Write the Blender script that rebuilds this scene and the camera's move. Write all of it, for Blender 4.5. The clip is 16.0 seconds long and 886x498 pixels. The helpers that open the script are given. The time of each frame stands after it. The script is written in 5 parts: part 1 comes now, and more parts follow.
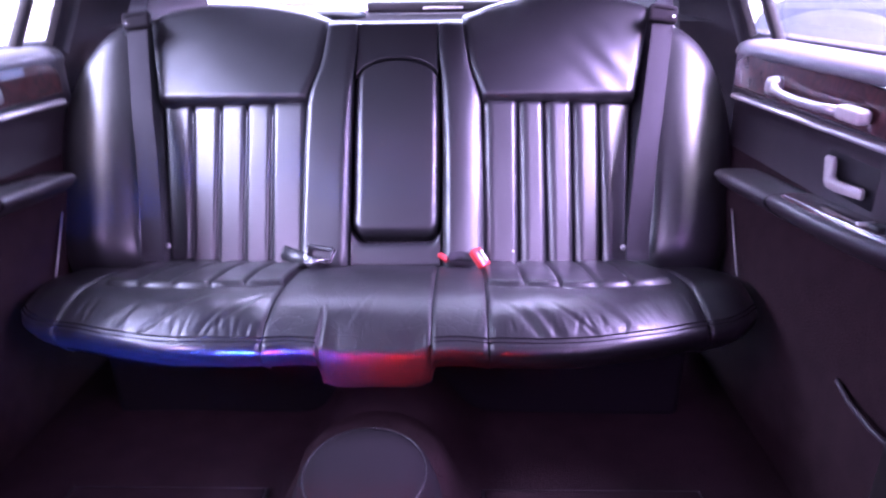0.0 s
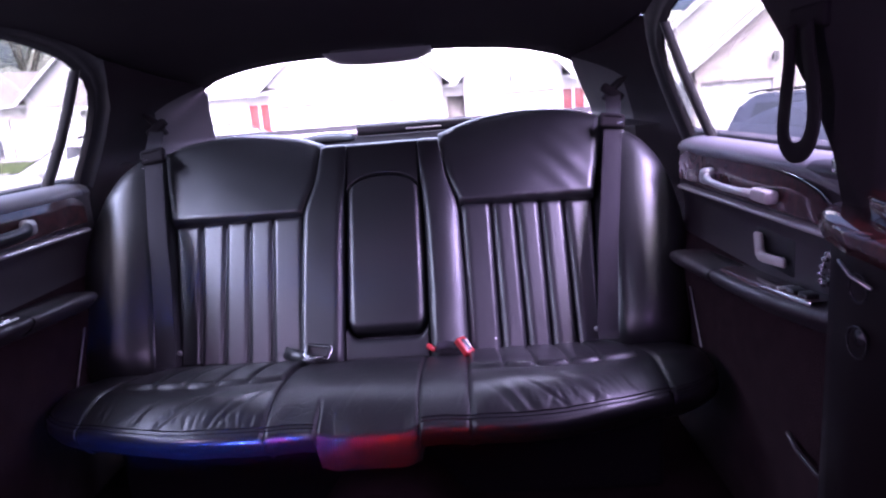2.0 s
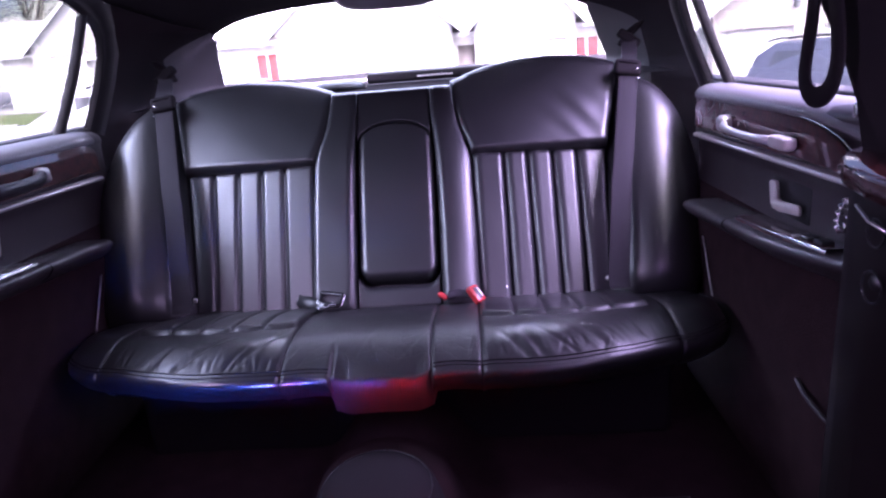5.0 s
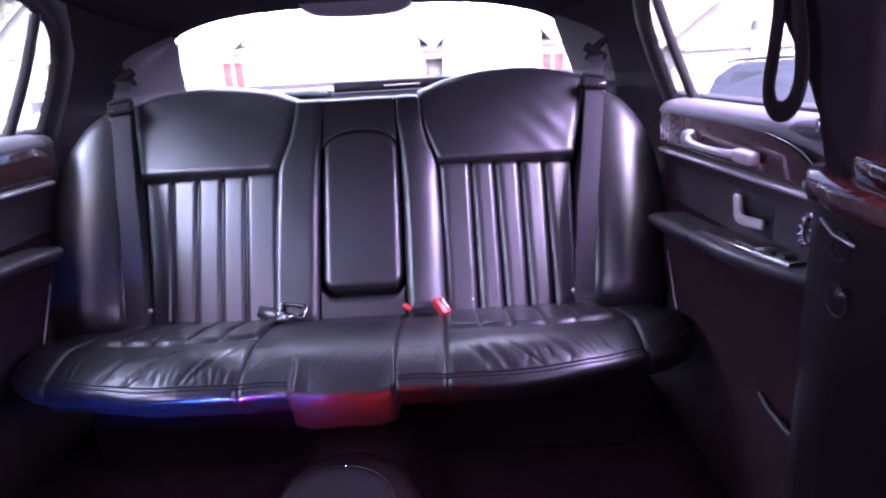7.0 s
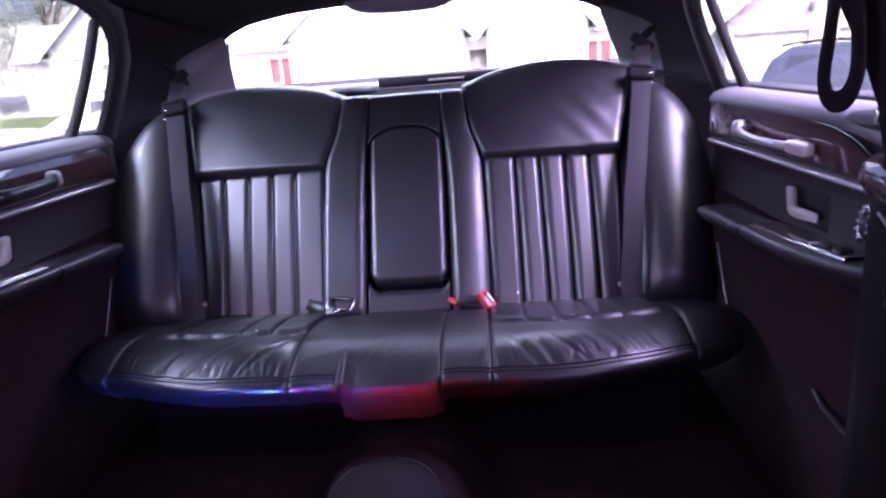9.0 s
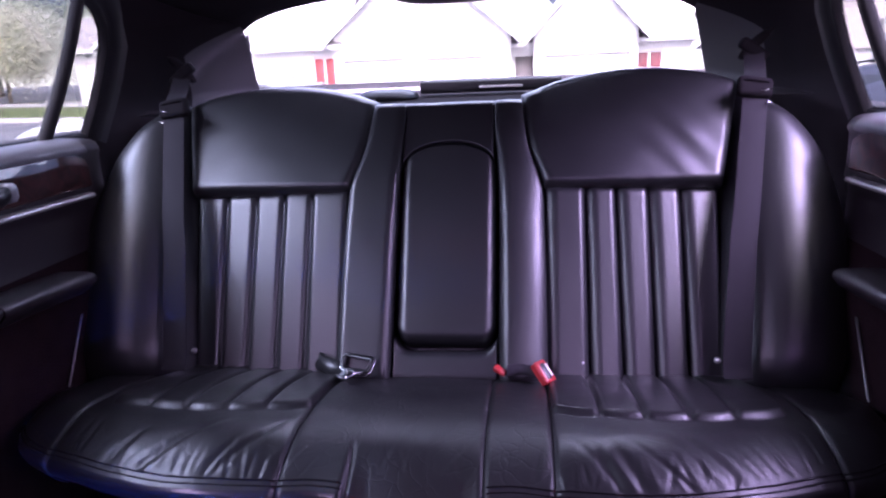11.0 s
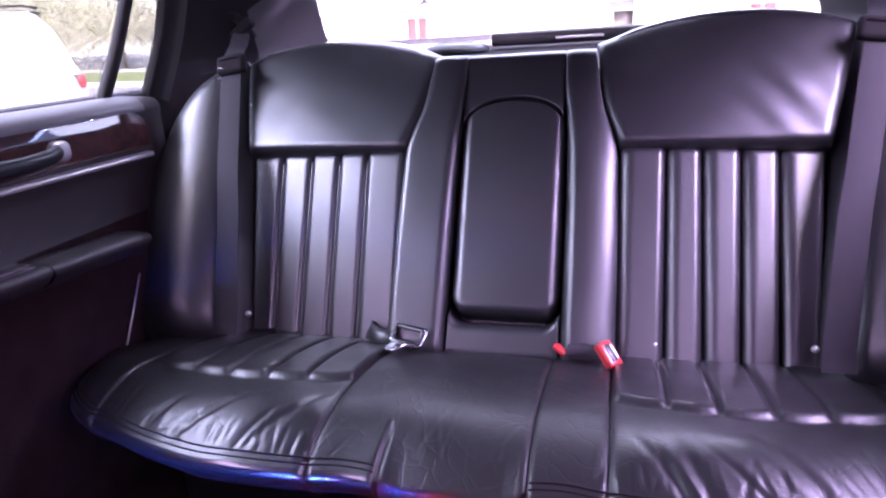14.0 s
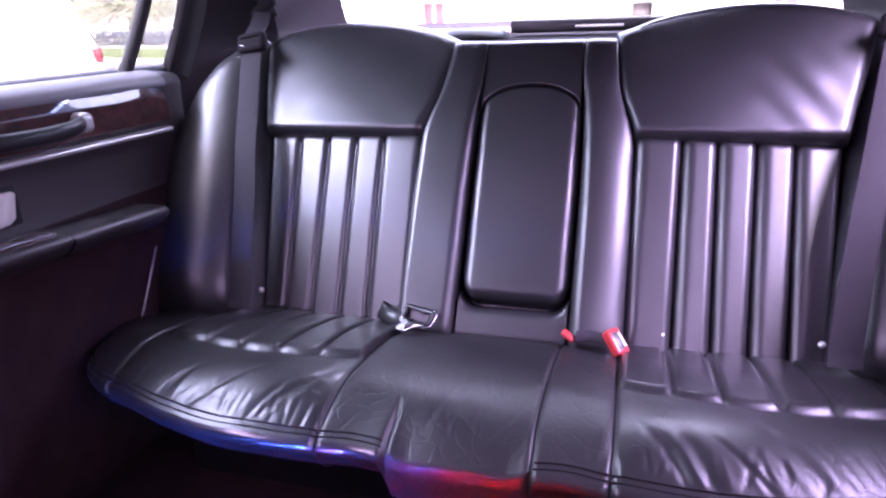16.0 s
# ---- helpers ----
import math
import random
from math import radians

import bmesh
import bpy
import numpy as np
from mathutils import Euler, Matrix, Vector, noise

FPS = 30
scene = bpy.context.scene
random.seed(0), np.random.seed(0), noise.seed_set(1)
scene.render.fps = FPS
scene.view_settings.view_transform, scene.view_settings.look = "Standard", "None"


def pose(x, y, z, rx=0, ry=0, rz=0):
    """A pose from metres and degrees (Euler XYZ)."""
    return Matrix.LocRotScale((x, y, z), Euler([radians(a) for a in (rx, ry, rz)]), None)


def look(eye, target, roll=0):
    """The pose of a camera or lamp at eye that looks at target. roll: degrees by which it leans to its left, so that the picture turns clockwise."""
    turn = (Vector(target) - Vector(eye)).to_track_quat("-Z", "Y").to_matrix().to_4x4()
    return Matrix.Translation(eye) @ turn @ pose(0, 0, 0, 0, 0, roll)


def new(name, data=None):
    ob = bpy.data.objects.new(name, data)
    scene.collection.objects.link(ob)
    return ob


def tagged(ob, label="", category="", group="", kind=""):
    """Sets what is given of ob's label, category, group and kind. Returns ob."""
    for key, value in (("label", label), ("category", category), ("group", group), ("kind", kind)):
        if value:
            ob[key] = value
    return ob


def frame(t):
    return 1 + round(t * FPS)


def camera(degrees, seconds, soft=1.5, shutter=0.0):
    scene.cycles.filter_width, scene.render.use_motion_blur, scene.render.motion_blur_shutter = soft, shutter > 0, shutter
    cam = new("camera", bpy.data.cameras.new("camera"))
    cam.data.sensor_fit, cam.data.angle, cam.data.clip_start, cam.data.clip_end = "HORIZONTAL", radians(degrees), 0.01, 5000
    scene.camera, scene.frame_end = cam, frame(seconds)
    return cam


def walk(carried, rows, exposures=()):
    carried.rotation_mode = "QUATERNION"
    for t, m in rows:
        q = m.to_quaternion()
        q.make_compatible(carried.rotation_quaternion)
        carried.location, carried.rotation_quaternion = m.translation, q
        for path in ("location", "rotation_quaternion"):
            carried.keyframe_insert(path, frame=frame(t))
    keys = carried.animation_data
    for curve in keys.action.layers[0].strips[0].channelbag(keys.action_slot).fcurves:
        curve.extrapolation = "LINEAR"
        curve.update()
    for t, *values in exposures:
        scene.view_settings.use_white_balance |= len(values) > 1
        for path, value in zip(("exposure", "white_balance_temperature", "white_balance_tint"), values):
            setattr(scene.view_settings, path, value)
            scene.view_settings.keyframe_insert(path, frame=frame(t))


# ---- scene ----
cam = camera(68.4, 16.0, soft=2.3, shutter=0.4)
PATH = [
    (0, (0.152, -1.403, 0.99), (0.097, 0.453, 0.246), -0.8),
    (0.5, (0.217, -1.515, 1.025), (0.081, 0.396, 0.449), -6.8),
    (1, (0.221, -1.55, 1.009), (0.127, 0.403, 0.591), -5.4),
    (1.5, (0.212, -1.555, 1.009), (0.133, 0.396, 0.573), -4.8),
    (2, (0.213, -1.553, 1.005), (0.144, 0.399, 0.572), -4.5),
    (2.5, (0.21, -1.553, 0.997), (0.172, 0.399, 0.561), -3.5),
    (3, (0.188, -1.558, 1.001), (0.083, 0.374, 0.493), -1.5),
    (3.5, (0.189, -1.563, 1.002), (0.039, 0.363, 0.485), -1.3),
    (4, (0.197, -1.557, 0.994), (0.117, 0.37, 0.464), -2.7),
    (4.2, (0.2, -1.557, 0.999), (0.075, 0.365, 0.46), -3.9),
    (6.5, (0.21, -1.544, 0.987), (0.153, 0.368, 0.402), -6.3),
    (7, (0.207, -1.536, 0.986), (0.205, 0.39, 0.446), -3.2),
    (7.5, (0.194, -1.541, 0.985), (0.127, 0.389, 0.464), -2.0),
    (8, (0.192, -1.541, 0.985), (0.067, 0.375, 0.426), -1.7),
    (8.5, (0.196, -1.542, 0.989), (0.048, 0.365, 0.406), -2.6),
    (9, (0.208, -1.543, 0.995), (0.067, 0.373, 0.439), -4.6),
    (9.5, (0.215, -1.494, 1.004), (0.092, 0.465, 0.621), -5.2),
    (10, (0.191, -1.425, 0.997), (0.031, 0.532, 0.617), -4.0),
    (10.2, (0.157, -1.369, 0.99), (-0.057, 0.572, 0.561), -3.3),
    (12.3, (0.164, -1.096, 0.991), (-0.109, 0.801, 0.421), -1.4),
    (12.5, (0.163, -1.112, 0.987), (-0.278, 0.759, 0.434), -1.7),
    (13, (0.174, -1.105, 0.976), (-0.339, 0.735, 0.383), -2.1),
    (13.5, (0.185, -1.093, 0.968), (-0.329, 0.734, 0.337), -2.5),
    (14, (0.204, -1.084, 0.966), (-0.311, 0.742, 0.335), -3.7),
    (14.5, (0.216, -1.106, 0.969), (-0.292, 0.726, 0.349), -1.8),
    (15, (0.193, -1.107, 0.964), (-0.336, 0.714, 0.328), -1.2),
    (15.5, (0.211, -1.092, 0.961), (-0.293, 0.725, 0.295), 0.4),
    (16, (0.2, -1.101, 0.963), (-0.338, 0.706, 0.297), -1.9),
]
EXPOSURE_SHIFT = 0.86
EXPOSURES = [(0, 7.35, 5300, 58), (0.5, 7.35, 5300, 52), (1, 6.25, 5200, 45), (1.5, 5.9, 5300, 45), (3.0, 5.75, 5400, 45), (4.2, 5.9, 5400, 45), (6.5, 6.5, 5400, 45), (7, 6.5, 5400, 45), (9, 6.15, 5400, 45), (9.5, 5.9, 5400, 45), (10, 5.35, 5400, 45), (10.2, 5.35, 5400, 45), (12.5, 6.3, 5550, 46), (13, 6.2, 5600, 47), (14.5, 6.75, 5600, 47), (16, 6.85, 5600, 47)]
walk(cam, [(t, look(eye, target, roll)) for t, eye, target, roll in PATH], [(t, stops + EXPOSURE_SHIFT, kelvin, tint) for t, stops, kelvin, tint in EXPOSURES])

# ---- light ----
world = bpy.data.worlds.new("overcast_sky")
scene.world = world
world.use_nodes = True
wn = world.node_tree.nodes
sky = wn.new("ShaderNodeTexSky")
sky.sky_type = "NISHITA"
sky.sun_disc = False
sky.sun_elevation = radians(42)
sky.sun_rotation = radians(169)
sky.air_density, sky.dust_density, sky.ozone_density = 0.7, 9.0, 0.5
wn["Background"].inputs["Strength"].default_value = 0.05
world.node_tree.links.new(sky.outputs["Color"], wn["Background"].inputs["Color"])

sun = new("sun", bpy.data.lights.new("sun", "SUN"))
sun.data.energy, sun.data.angle, sun.data.color = 0.52, radians(126), (1.0, 0.98, 0.96)
sun.matrix_world = look((0, 0, 0), (0.10, 0.14, -0.96))


# unseen lamps added for the sky beside and behind, lighting the seat through windows
def sky_stand_in(eye, target, wide, power, colour):
    ob = new("sky_stand_in", bpy.data.lights.new("sky_stand_in", "AREA"))
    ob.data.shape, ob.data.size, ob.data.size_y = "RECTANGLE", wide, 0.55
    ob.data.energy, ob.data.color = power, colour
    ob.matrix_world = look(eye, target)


sky_stand_in((-1.45, -0.50, 1.72), (-0.30, -0.35, 1.10), 1.1, 8.5, (0.88, 0.92, 1.0))
# violet put into this lamp to tint the right half of the seat
sky_stand_in((1.40, -0.40, 1.82), (0.30, -0.25, 1.20), 1.1, 17.0, (0.94, 0.70, 1.0))
sky_stand_in((0, 1.42, 1.72), (0, 0.35, 0.85), 1.3, 1.08, (0.94, 0.96, 0.98))
# soft pinkish fill lamps added at the unseen long windows of the forward cabin
for side in (-1, 1):
    cabin_light = new("cabin_fill", bpy.data.lights.new("cabin_fill", "AREA"))
    cabin_light.data.shape, cabin_light.data.size, cabin_light.data.size_y = "RECTANGLE", 0.60, 0.30
    cabin_light.data.energy, cabin_light.data.color = 0.055, (1.0, 0.78, 0.97)
    cabin_light.matrix_world = look((side * 0.775, -1.22, 1.06), (0, -1.12, 0.92))

# added violet fill lamp, unseen under the forward headliner, turned towards the rear seat
fill_lamp = new("violet_fill_lamp", bpy.data.lights.new("violet_fill_lamp", "AREA"))
fill_lamp.data.shape, fill_lamp.data.size, fill_lamp.data.size_y = "RECTANGLE", 1.5, 0.09
fill_lamp.data.energy, fill_lamp.data.color, fill_lamp.data.spread = 0.20, (0.92, 0.60, 1.0), radians(180)
fill_lamp.matrix_world = Matrix.Translation((0.52, -2.40, 1.245)) @ Matrix(((0, -0.6, -0.8, 0), (1, 0, 0, 0), (0, -0.8, 0.6, 0), (0, 0, 0, 1)))

# ---- materials ----
def material(name, colour, rough=0.5, metal=0.0, coat=0.0, spec=0.5, grain=None, mottle=0.0, mottle_scale=6.0, rough_var=0.0):
    """A procedural surface. grain: (scale, bump strength, distance, kind); mottle: change of colour at a large scale."""
    m = bpy.data.materials.new(name)
    m.use_nodes = True
    n, l = m.node_tree.nodes, m.node_tree.links
    b = n["Principled BSDF"]
    b.inputs["Base Color"].default_value = (*colour, 1)
    b.inputs["Roughness"].default_value = rough
    b.inputs["Metallic"].default_value = metal
    b.inputs["Coat Weight"].default_value = coat
    b.inputs["Coat Roughness"].default_value = 0.05
    b.inputs["Specular IOR Level"].default_value = spec
    co = n.new("ShaderNodeTexCoord")
    if mottle:
        t = n.new("ShaderNodeTexNoise")
        t.inputs["Scale"].default_value, t.inputs["Detail"].default_value = mottle_scale, 6
        l.new(co.outputs["Object"], t.inputs["Vector"])
        x = n.new("ShaderNodeMix")
        x.data_type = "RGBA"
        x.inputs["A"].default_value = (*[c * (1 - mottle) for c in colour], 1)
        x.inputs["B"].default_value = (*[min(1, c * (1 + mottle)) for c in colour], 1)
        l.new(t.outputs["Fac"], x.inputs["Factor"])
        l.new(x.outputs["Result"], b.inputs["Base Color"])
    if rough_var:
        t = n.new("ShaderNodeTexNoise")
        t.inputs["Scale"].default_value, t.inputs["Detail"].default_value = 14, 5
        l.new(co.outputs["Object"], t.inputs["Vector"])
        r = n.new("ShaderNodeMapRange")
        r.inputs["To Min"].default_value, r.inputs["To Max"].default_value = rough - rough_var, rough + rough_var
        l.new(t.outputs["Fac"], r.inputs["Value"])
        l.new(r.outputs["Result"], b.inputs["Roughness"])
    if grain:
        scale, strength, distance, kind = grain
        t = n.new("ShaderNodeTexVoronoi" if kind == "pebble" else "ShaderNodeTexNoise")
        t.inputs["Scale"].default_value = scale
        l.new(co.outputs["Object"], t.inputs["Vector"])
        u = n.new("ShaderNodeBump")
        u.inputs["Strength"].default_value, u.inputs["Distance"].default_value = strength, distance
        l.new(t.outputs["Distance" if kind == "pebble" else "Fac"], u.inputs["Height"])
        l.new(u.outputs["Normal"], b.inputs["Normal"])
    return m


def leather_material(name, colour, rough, worn=0.10):
    """Creased black leather: pebble grain, a net of fine creases, and worn, slightly shinier places."""
    m = material(name, colour, rough, coat=1.0, spec=0.3, mottle=0.25, mottle_scale=9, rough_var=0.07)
    m.node_tree.nodes["Principled BSDF"].inputs["Coat Roughness"].default_value = 0.38
    m.node_tree.nodes["Principled BSDF"].inputs["Coat IOR"].default_value = 1.6
    n, l = m.node_tree.nodes, m.node_tree.links
    b, co = n["Principled BSDF"], n["Texture Coordinate"]
    warp = n.new("ShaderNodeTexNoise")
    warp.inputs["Scale"].default_value, warp.inputs["Detail"].default_value = 7, 3
    l.new(co.outputs["Object"], warp.inputs["Vector"])
    add = n.new("ShaderNodeVectorMath")
    add.operation = "MULTIPLY_ADD"
    add.inputs[1].default_value = (0.16, 0.16, 0.16)
    l.new(warp.outputs["Color"], add.inputs[0])
    l.new(co.outputs["Object"], add.inputs[2])
    crease = n.new("ShaderNodeTexVoronoi")
    crease.feature = "DISTANCE_TO_EDGE"
    crease.inputs["Scale"].default_value = 26
    l.new(add.outputs[0], crease.inputs["Vector"])
    edge = n.new("ShaderNodeMapRange")
    edge.inputs["From Max"].default_value = 0.06
    l.new(crease.outputs["Distance"], edge.inputs["Value"])
    soft = n.new("ShaderNodeTexNoise")
    soft.inputs["Scale"].default_value, soft.inputs["Detail"].default_value = 22, 4
    l.new(add.outputs[0], soft.inputs["Vector"])
    pebble = n.new("ShaderNodeTexVoronoi")
    pebble.inputs["Scale"].default_value = 420
    l.new(co.outputs["Object"], pebble.inputs["Vector"])
    last = None
    for node, socket, strength, distance in ((soft, "Fac", 0.16, 0.006), (edge, "Result", worn, 0.0012), (pebble, "Distance", 0.25, 0.0004)):
        u = n.new("ShaderNodeBump")
        u.inputs["Strength"].default_value, u.inputs["Distance"].default_value = strength, distance
        l.new(node.outputs[socket], u.inputs["Height"])
        if last:
            l.new(last.outputs["Normal"], u.inputs["Normal"])
        last = u
    l.new(last.outputs["Normal"], b.inputs["Normal"])
    return m


def burl_material():
    """Dark red burl veneer under thick lacquer."""
    m = material("burl_wood", (0.05, 0.012, 0.010), 0.55, coat=1.0, spec=0.2)
    m.node_tree.nodes["Principled BSDF"].inputs["Coat Roughness"].default_value = 0.03
    m.node_tree.nodes["Principled BSDF"].inputs["Coat IOR"].default_value = 1.6
    n, l = m.node_tree.nodes, m.node_tree.links
    co = n["Texture Coordinate"]
    a = n.new("ShaderNodeTexNoise")
    a.inputs["Scale"].default_value, a.inputs["Detail"].default_value, a.inputs["Distortion"].default_value = 18, 8, 2.5
    l.new(co.outputs["Object"], a.inputs["Vector"])
    r = n.new("ShaderNodeValToRGB")
    r.color_ramp.elements[0].position, r.color_ramp.elements[0].color = 0.35, (0.020, 0.0045, 0.0040, 1)
    r.color_ramp.elements[1].position, r.color_ramp.elements[1].color = 0.75, (0.085, 0.018, 0.015, 1)
    l.new(a.outputs["Fac"], r.inputs["Fac"])
    l.new(r.outputs["Color"], n["Principled BSDF"].inputs["Base Color"])
    return m


def glass_material(name, tint):
    m = bpy.data.materials.new(name)
    m.use_nodes = True
    n, l = m.node_tree.nodes, m.node_tree.links
    n.remove(n["Principled BSDF"])
    t, g, x = n.new("ShaderNodeBsdfTransparent"), n.new("ShaderNodeBsdfGlossy"), n.new("ShaderNodeMixShader")
    t.inputs["Color"].default_value = (*tint, 1)
    g.inputs["Roughness"].default_value = 0.02
    x.inputs[0].default_value = 0.05
    l.new(t.outputs[0], x.inputs[1])
    l.new(g.outputs[0], x.inputs[2])
    l.new(x.outputs[0], n["Material Output"].inputs["Surface"])
    return m


LEATHER = leather_material("black_leather", (0.014, 0.0137, 0.0152), 0.42)
LEATHER_SEAT = leather_material("worn_black_leather", (0.0095, 0.0090, 0.0099), 0.40, 0.20)
LEATHER_SEAT.node_tree.nodes["Principled BSDF"].inputs["Coat IOR"].default_value = 1.40
LEATHER_SEAT.node_tree.nodes["Principled BSDF"].inputs["Coat Weight"].default_value = 0.7
LEATHER_SEAT.node_tree.nodes["Principled BSDF"].inputs["Coat Roughness"].default_value = 0.32
LEATHER_MIDDLE = leather_material("matt_black_leather", (0.0105, 0.0100, 0.0108), 0.45, 0.30)
LEATHER_MIDDLE.node_tree.nodes["Principled BSDF"].inputs["Coat IOR"].default_value = 1.40
LEATHER_MIDDLE.node_tree.nodes["Principled BSDF"].inputs["Coat Weight"].default_value = 0.35
# glossier than the leather, added to sharpen the reflected glow
FACING = material("glossy_seat_facing", (0.010, 0.0097, 0.0108), 0.35, coat=1.0, spec=0.4, grain=(420, 0.12, 0.0004, "pebble"), mottle=0.2, rough_var=0.05)
FACING.node_tree.nodes["Principled BSDF"].inputs["Coat Roughness"].default_value = 0.16
VINYL = material("black_vinyl", (0.034, 0.028, 0.031), 0.42, spec=0.6, grain=(500, 0.2, 0.0004, "pebble"), mottle=0.2, rough_var=0.06)
SILL = material("grey_vinyl", (0.15, 0.146, 0.156), 0.52, coat=0.3, grain=(450, 0.2, 0.0004, "pebble"), mottle=0.15, rough_var=0.05)
SILL.node_tree.nodes["Principled BSDF"].inputs["Coat Roughness"].default_value = 0.28
BAR_FRONT = material("dark_bar_laminate", (0.006, 0.003, 0.0035), 0.55, spec=0.2, grain=(120, 0.1, 0.0004, "noise"), mottle=0.3)
PLASTIC = material("black_plastic", (0.012, 0.012, 0.013), 0.35, grain=(300, 0.1, 0.0003, "noise"), mottle=0.15)
FABRIC = material("charcoal_headliner", (0.020, 0.0165, 0.0185), 0.95, spec=0.1, grain=(600, 0.4, 0.001, "noise"), mottle=0.2)
PILLAR_GREY = material("grey_pillar_cloth", (0.105, 0.104, 0.103), 0.9, spec=0.2, grain=(700, 0.4, 0.0008, "noise"), mottle=0.12)
CARPET = material("dark_carpet", (0.026, 0.015, 0.017), 1.0, spec=0.05, grain=(350, 0.9, 0.004, "noise"), mottle=0.4, mottle_scale=20)
WEBBING = material("belt_webbing", (0.020, 0.0175, 0.0215), 0.75, spec=0.2, grain=(900, 0.4, 0.0006, "noise"), mottle=0.1)
WOOD = burl_material()
CHROME = material("chrome", (0.80, 0.80, 0.82), 0.12, metal=1.0, grain=(60, 0.03, 0.0005, "noise"))
SATIN = material("satin_nickel", (0.62, 0.61, 0.60), 0.36, metal=0.7, grain=(200, 0.05, 0.0003, "noise"), rough_var=0.06)
BEIGE = material("beige_plastic", (0.60, 0.58, 0.54), 0.38, grain=(250, 0.1, 0.0003, "noise"), mottle=0.08)
RED_PLASTIC = material("red_plastic", (0.42, 0.03, 0.03), 0.3, mottle=0.1)
TRIM = material("bright_satin_trim", (0.62, 0.60, 0.58), 0.36, metal=0.55, rough_var=0.05)
STEEL = material("steel", (0.60, 0.60, 0.62), 0.22, metal=1.0, rough_var=0.05)
MATTE = material("matte_black_trim", (0.012, 0.010, 0.0115), 0.9, spec=0.1, grain=(500, 0.2, 0.0005, "noise"), mottle=0.2)
RUBBER = material("black_rubber", (0.012, 0.011, 0.0125), 0.55, spec=0.35, mottle=0.1)
GLASS = glass_material("tinted_side_glass", (0.0510, 0.0551, 0.0523))
REAR_GLASS = glass_material("tinted_rear_glass", (0.1045, 0.1123, 0.1069))
SIDING = material("white_siding", (0.78, 0.77, 0.75), 0.6, mottle=0.06, grain=(40, 0.1, 0.002, "noise"))
PALE_SIDING = material("pale_grey_siding", (0.58, 0.59, 0.58), 0.65, mottle=0.06, grain=(40, 0.1, 0.002, "noise"))
TAN_SIDING = material("pale_siding", (0.62, 0.56, 0.54), 0.65, mottle=0.06, grain=(40, 0.1, 0.002, "noise"))
WHITE_PAINT = material("white_paint", (0.80, 0.80, 0.79), 0.45, mottle=0.04)
SHINGLE = material("roof_shingle", (0.30, 0.28, 0.27), 0.9, grain=(12, 0.5, 0.02, "pebble"), mottle=0.25)
ASPHALT = material("asphalt", (0.16, 0.16, 0.165), 0.9, grain=(60, 0.5, 0.01, "noise"), mottle=0.2, mottle_scale=1.2)
CONCRETE = material("concrete", (0.42, 0.41, 0.39), 0.85, grain=(50, 0.3, 0.005, "noise"), mottle=0.12, mottle_scale=2)
GRASS = material("grass", (0.10, 0.13, 0.035), 0.9, grain=(30, 0.8, 0.03, "noise"), mottle=0.4, mottle_scale=3)
RED_DOOR = material("red_door_paint", (0.35, 0.045, 0.045), 0.4, mottle=0.08)
DARK_RED = material("maroon_paint", (0.20, 0.035, 0.045), 0.4, mottle=0.08)
SUV_PAINT = material("dark_blue_paint", (0.058, 0.064, 0.10), 0.30, coat=0.5, mottle=0.05)
WHITE_CAR = material("white_car_paint", (0.62, 0.63, 0.64), 0.3, coat=0.6, mottle=0.03)
SILVER_CAR = material("silver_car_paint", (0.45, 0.47, 0.50), 0.3, metal=0.4, coat=1.0, mottle=0.04)
DARK_GLASS = material("tinted_glass", (0.03, 0.035, 0.05), 0.08, coat=0.5)
# sky reflection put into the base colour of the van windows
SKY_GLASS = material("painted_sky_glass", (0.22, 0.24, 0.26), 0.08, coat=1.0)
TAIL_RED = material("tail_lamp_red", (0.32, 0.05, 0.05), 0.2, coat=0.6)
# distance haze put into the base colour of the woods
WOODS = material("hazed_woods", (0.50, 0.52, 0.43), 0.95, mottle=0.3, mottle_scale=0.4, grain=(1.5, 0.8, 0.3, "noise"))
BARK = material("bark", (0.20, 0.17, 0.14), 0.95, grain=(25, 0.8, 0.02, "noise"), mottle=0.3)
# leaf colours lifted well above real foliage to stand for haze
LEAF = material("hazed_leaf", (0.48, 0.52, 0.41), 0.8, mottle=0.1, mottle_scale=0.6)
LEAF_DRY = material("hazed_autumn_leaf", (0.62, 0.63, 0.49), 0.8, mottle=0.1, mottle_scale=0.6)


for hazed_leaf in (LEAF, LEAF_DRY):
    n, l = hazed_leaf.node_tree.nodes, hazed_leaf.node_tree.links
    through_leaf, blend = n.new("ShaderNodeBsdfTranslucent"), n.new("ShaderNodeMixShader")
    through_leaf.inputs["Color"].default_value = n["Principled BSDF"].inputs["Base Color"].default_value
    blend.inputs[0].default_value = 0.5
    l.new(n["Principled BSDF"].outputs[0], blend.inputs[1])
    l.new(through_leaf.outputs[0], blend.inputs[2])
    l.new(blend.outputs[0], n["Material Output"].inputs["Surface"])

# ---- mesh helpers ----
def part(name, verts, faces, mat, parent=None, label="", smooth=True):
    me = bpy.data.meshes.new(name)
    me.from_pydata([tuple(map(float, v)) for v in verts], [], faces)
    me.materials.append(mat)
    me.polygons.foreach_set("use_smooth", [smooth] * len(me.polygons))
    me.update()
    ob = new(name, me)
    if parent:
        ob.parent = parent
    if label:
        tagged(ob, label)
    return ob


def thing(name, label, category, group="", kind=""):
    return tagged(new(name), label, category, group, kind)


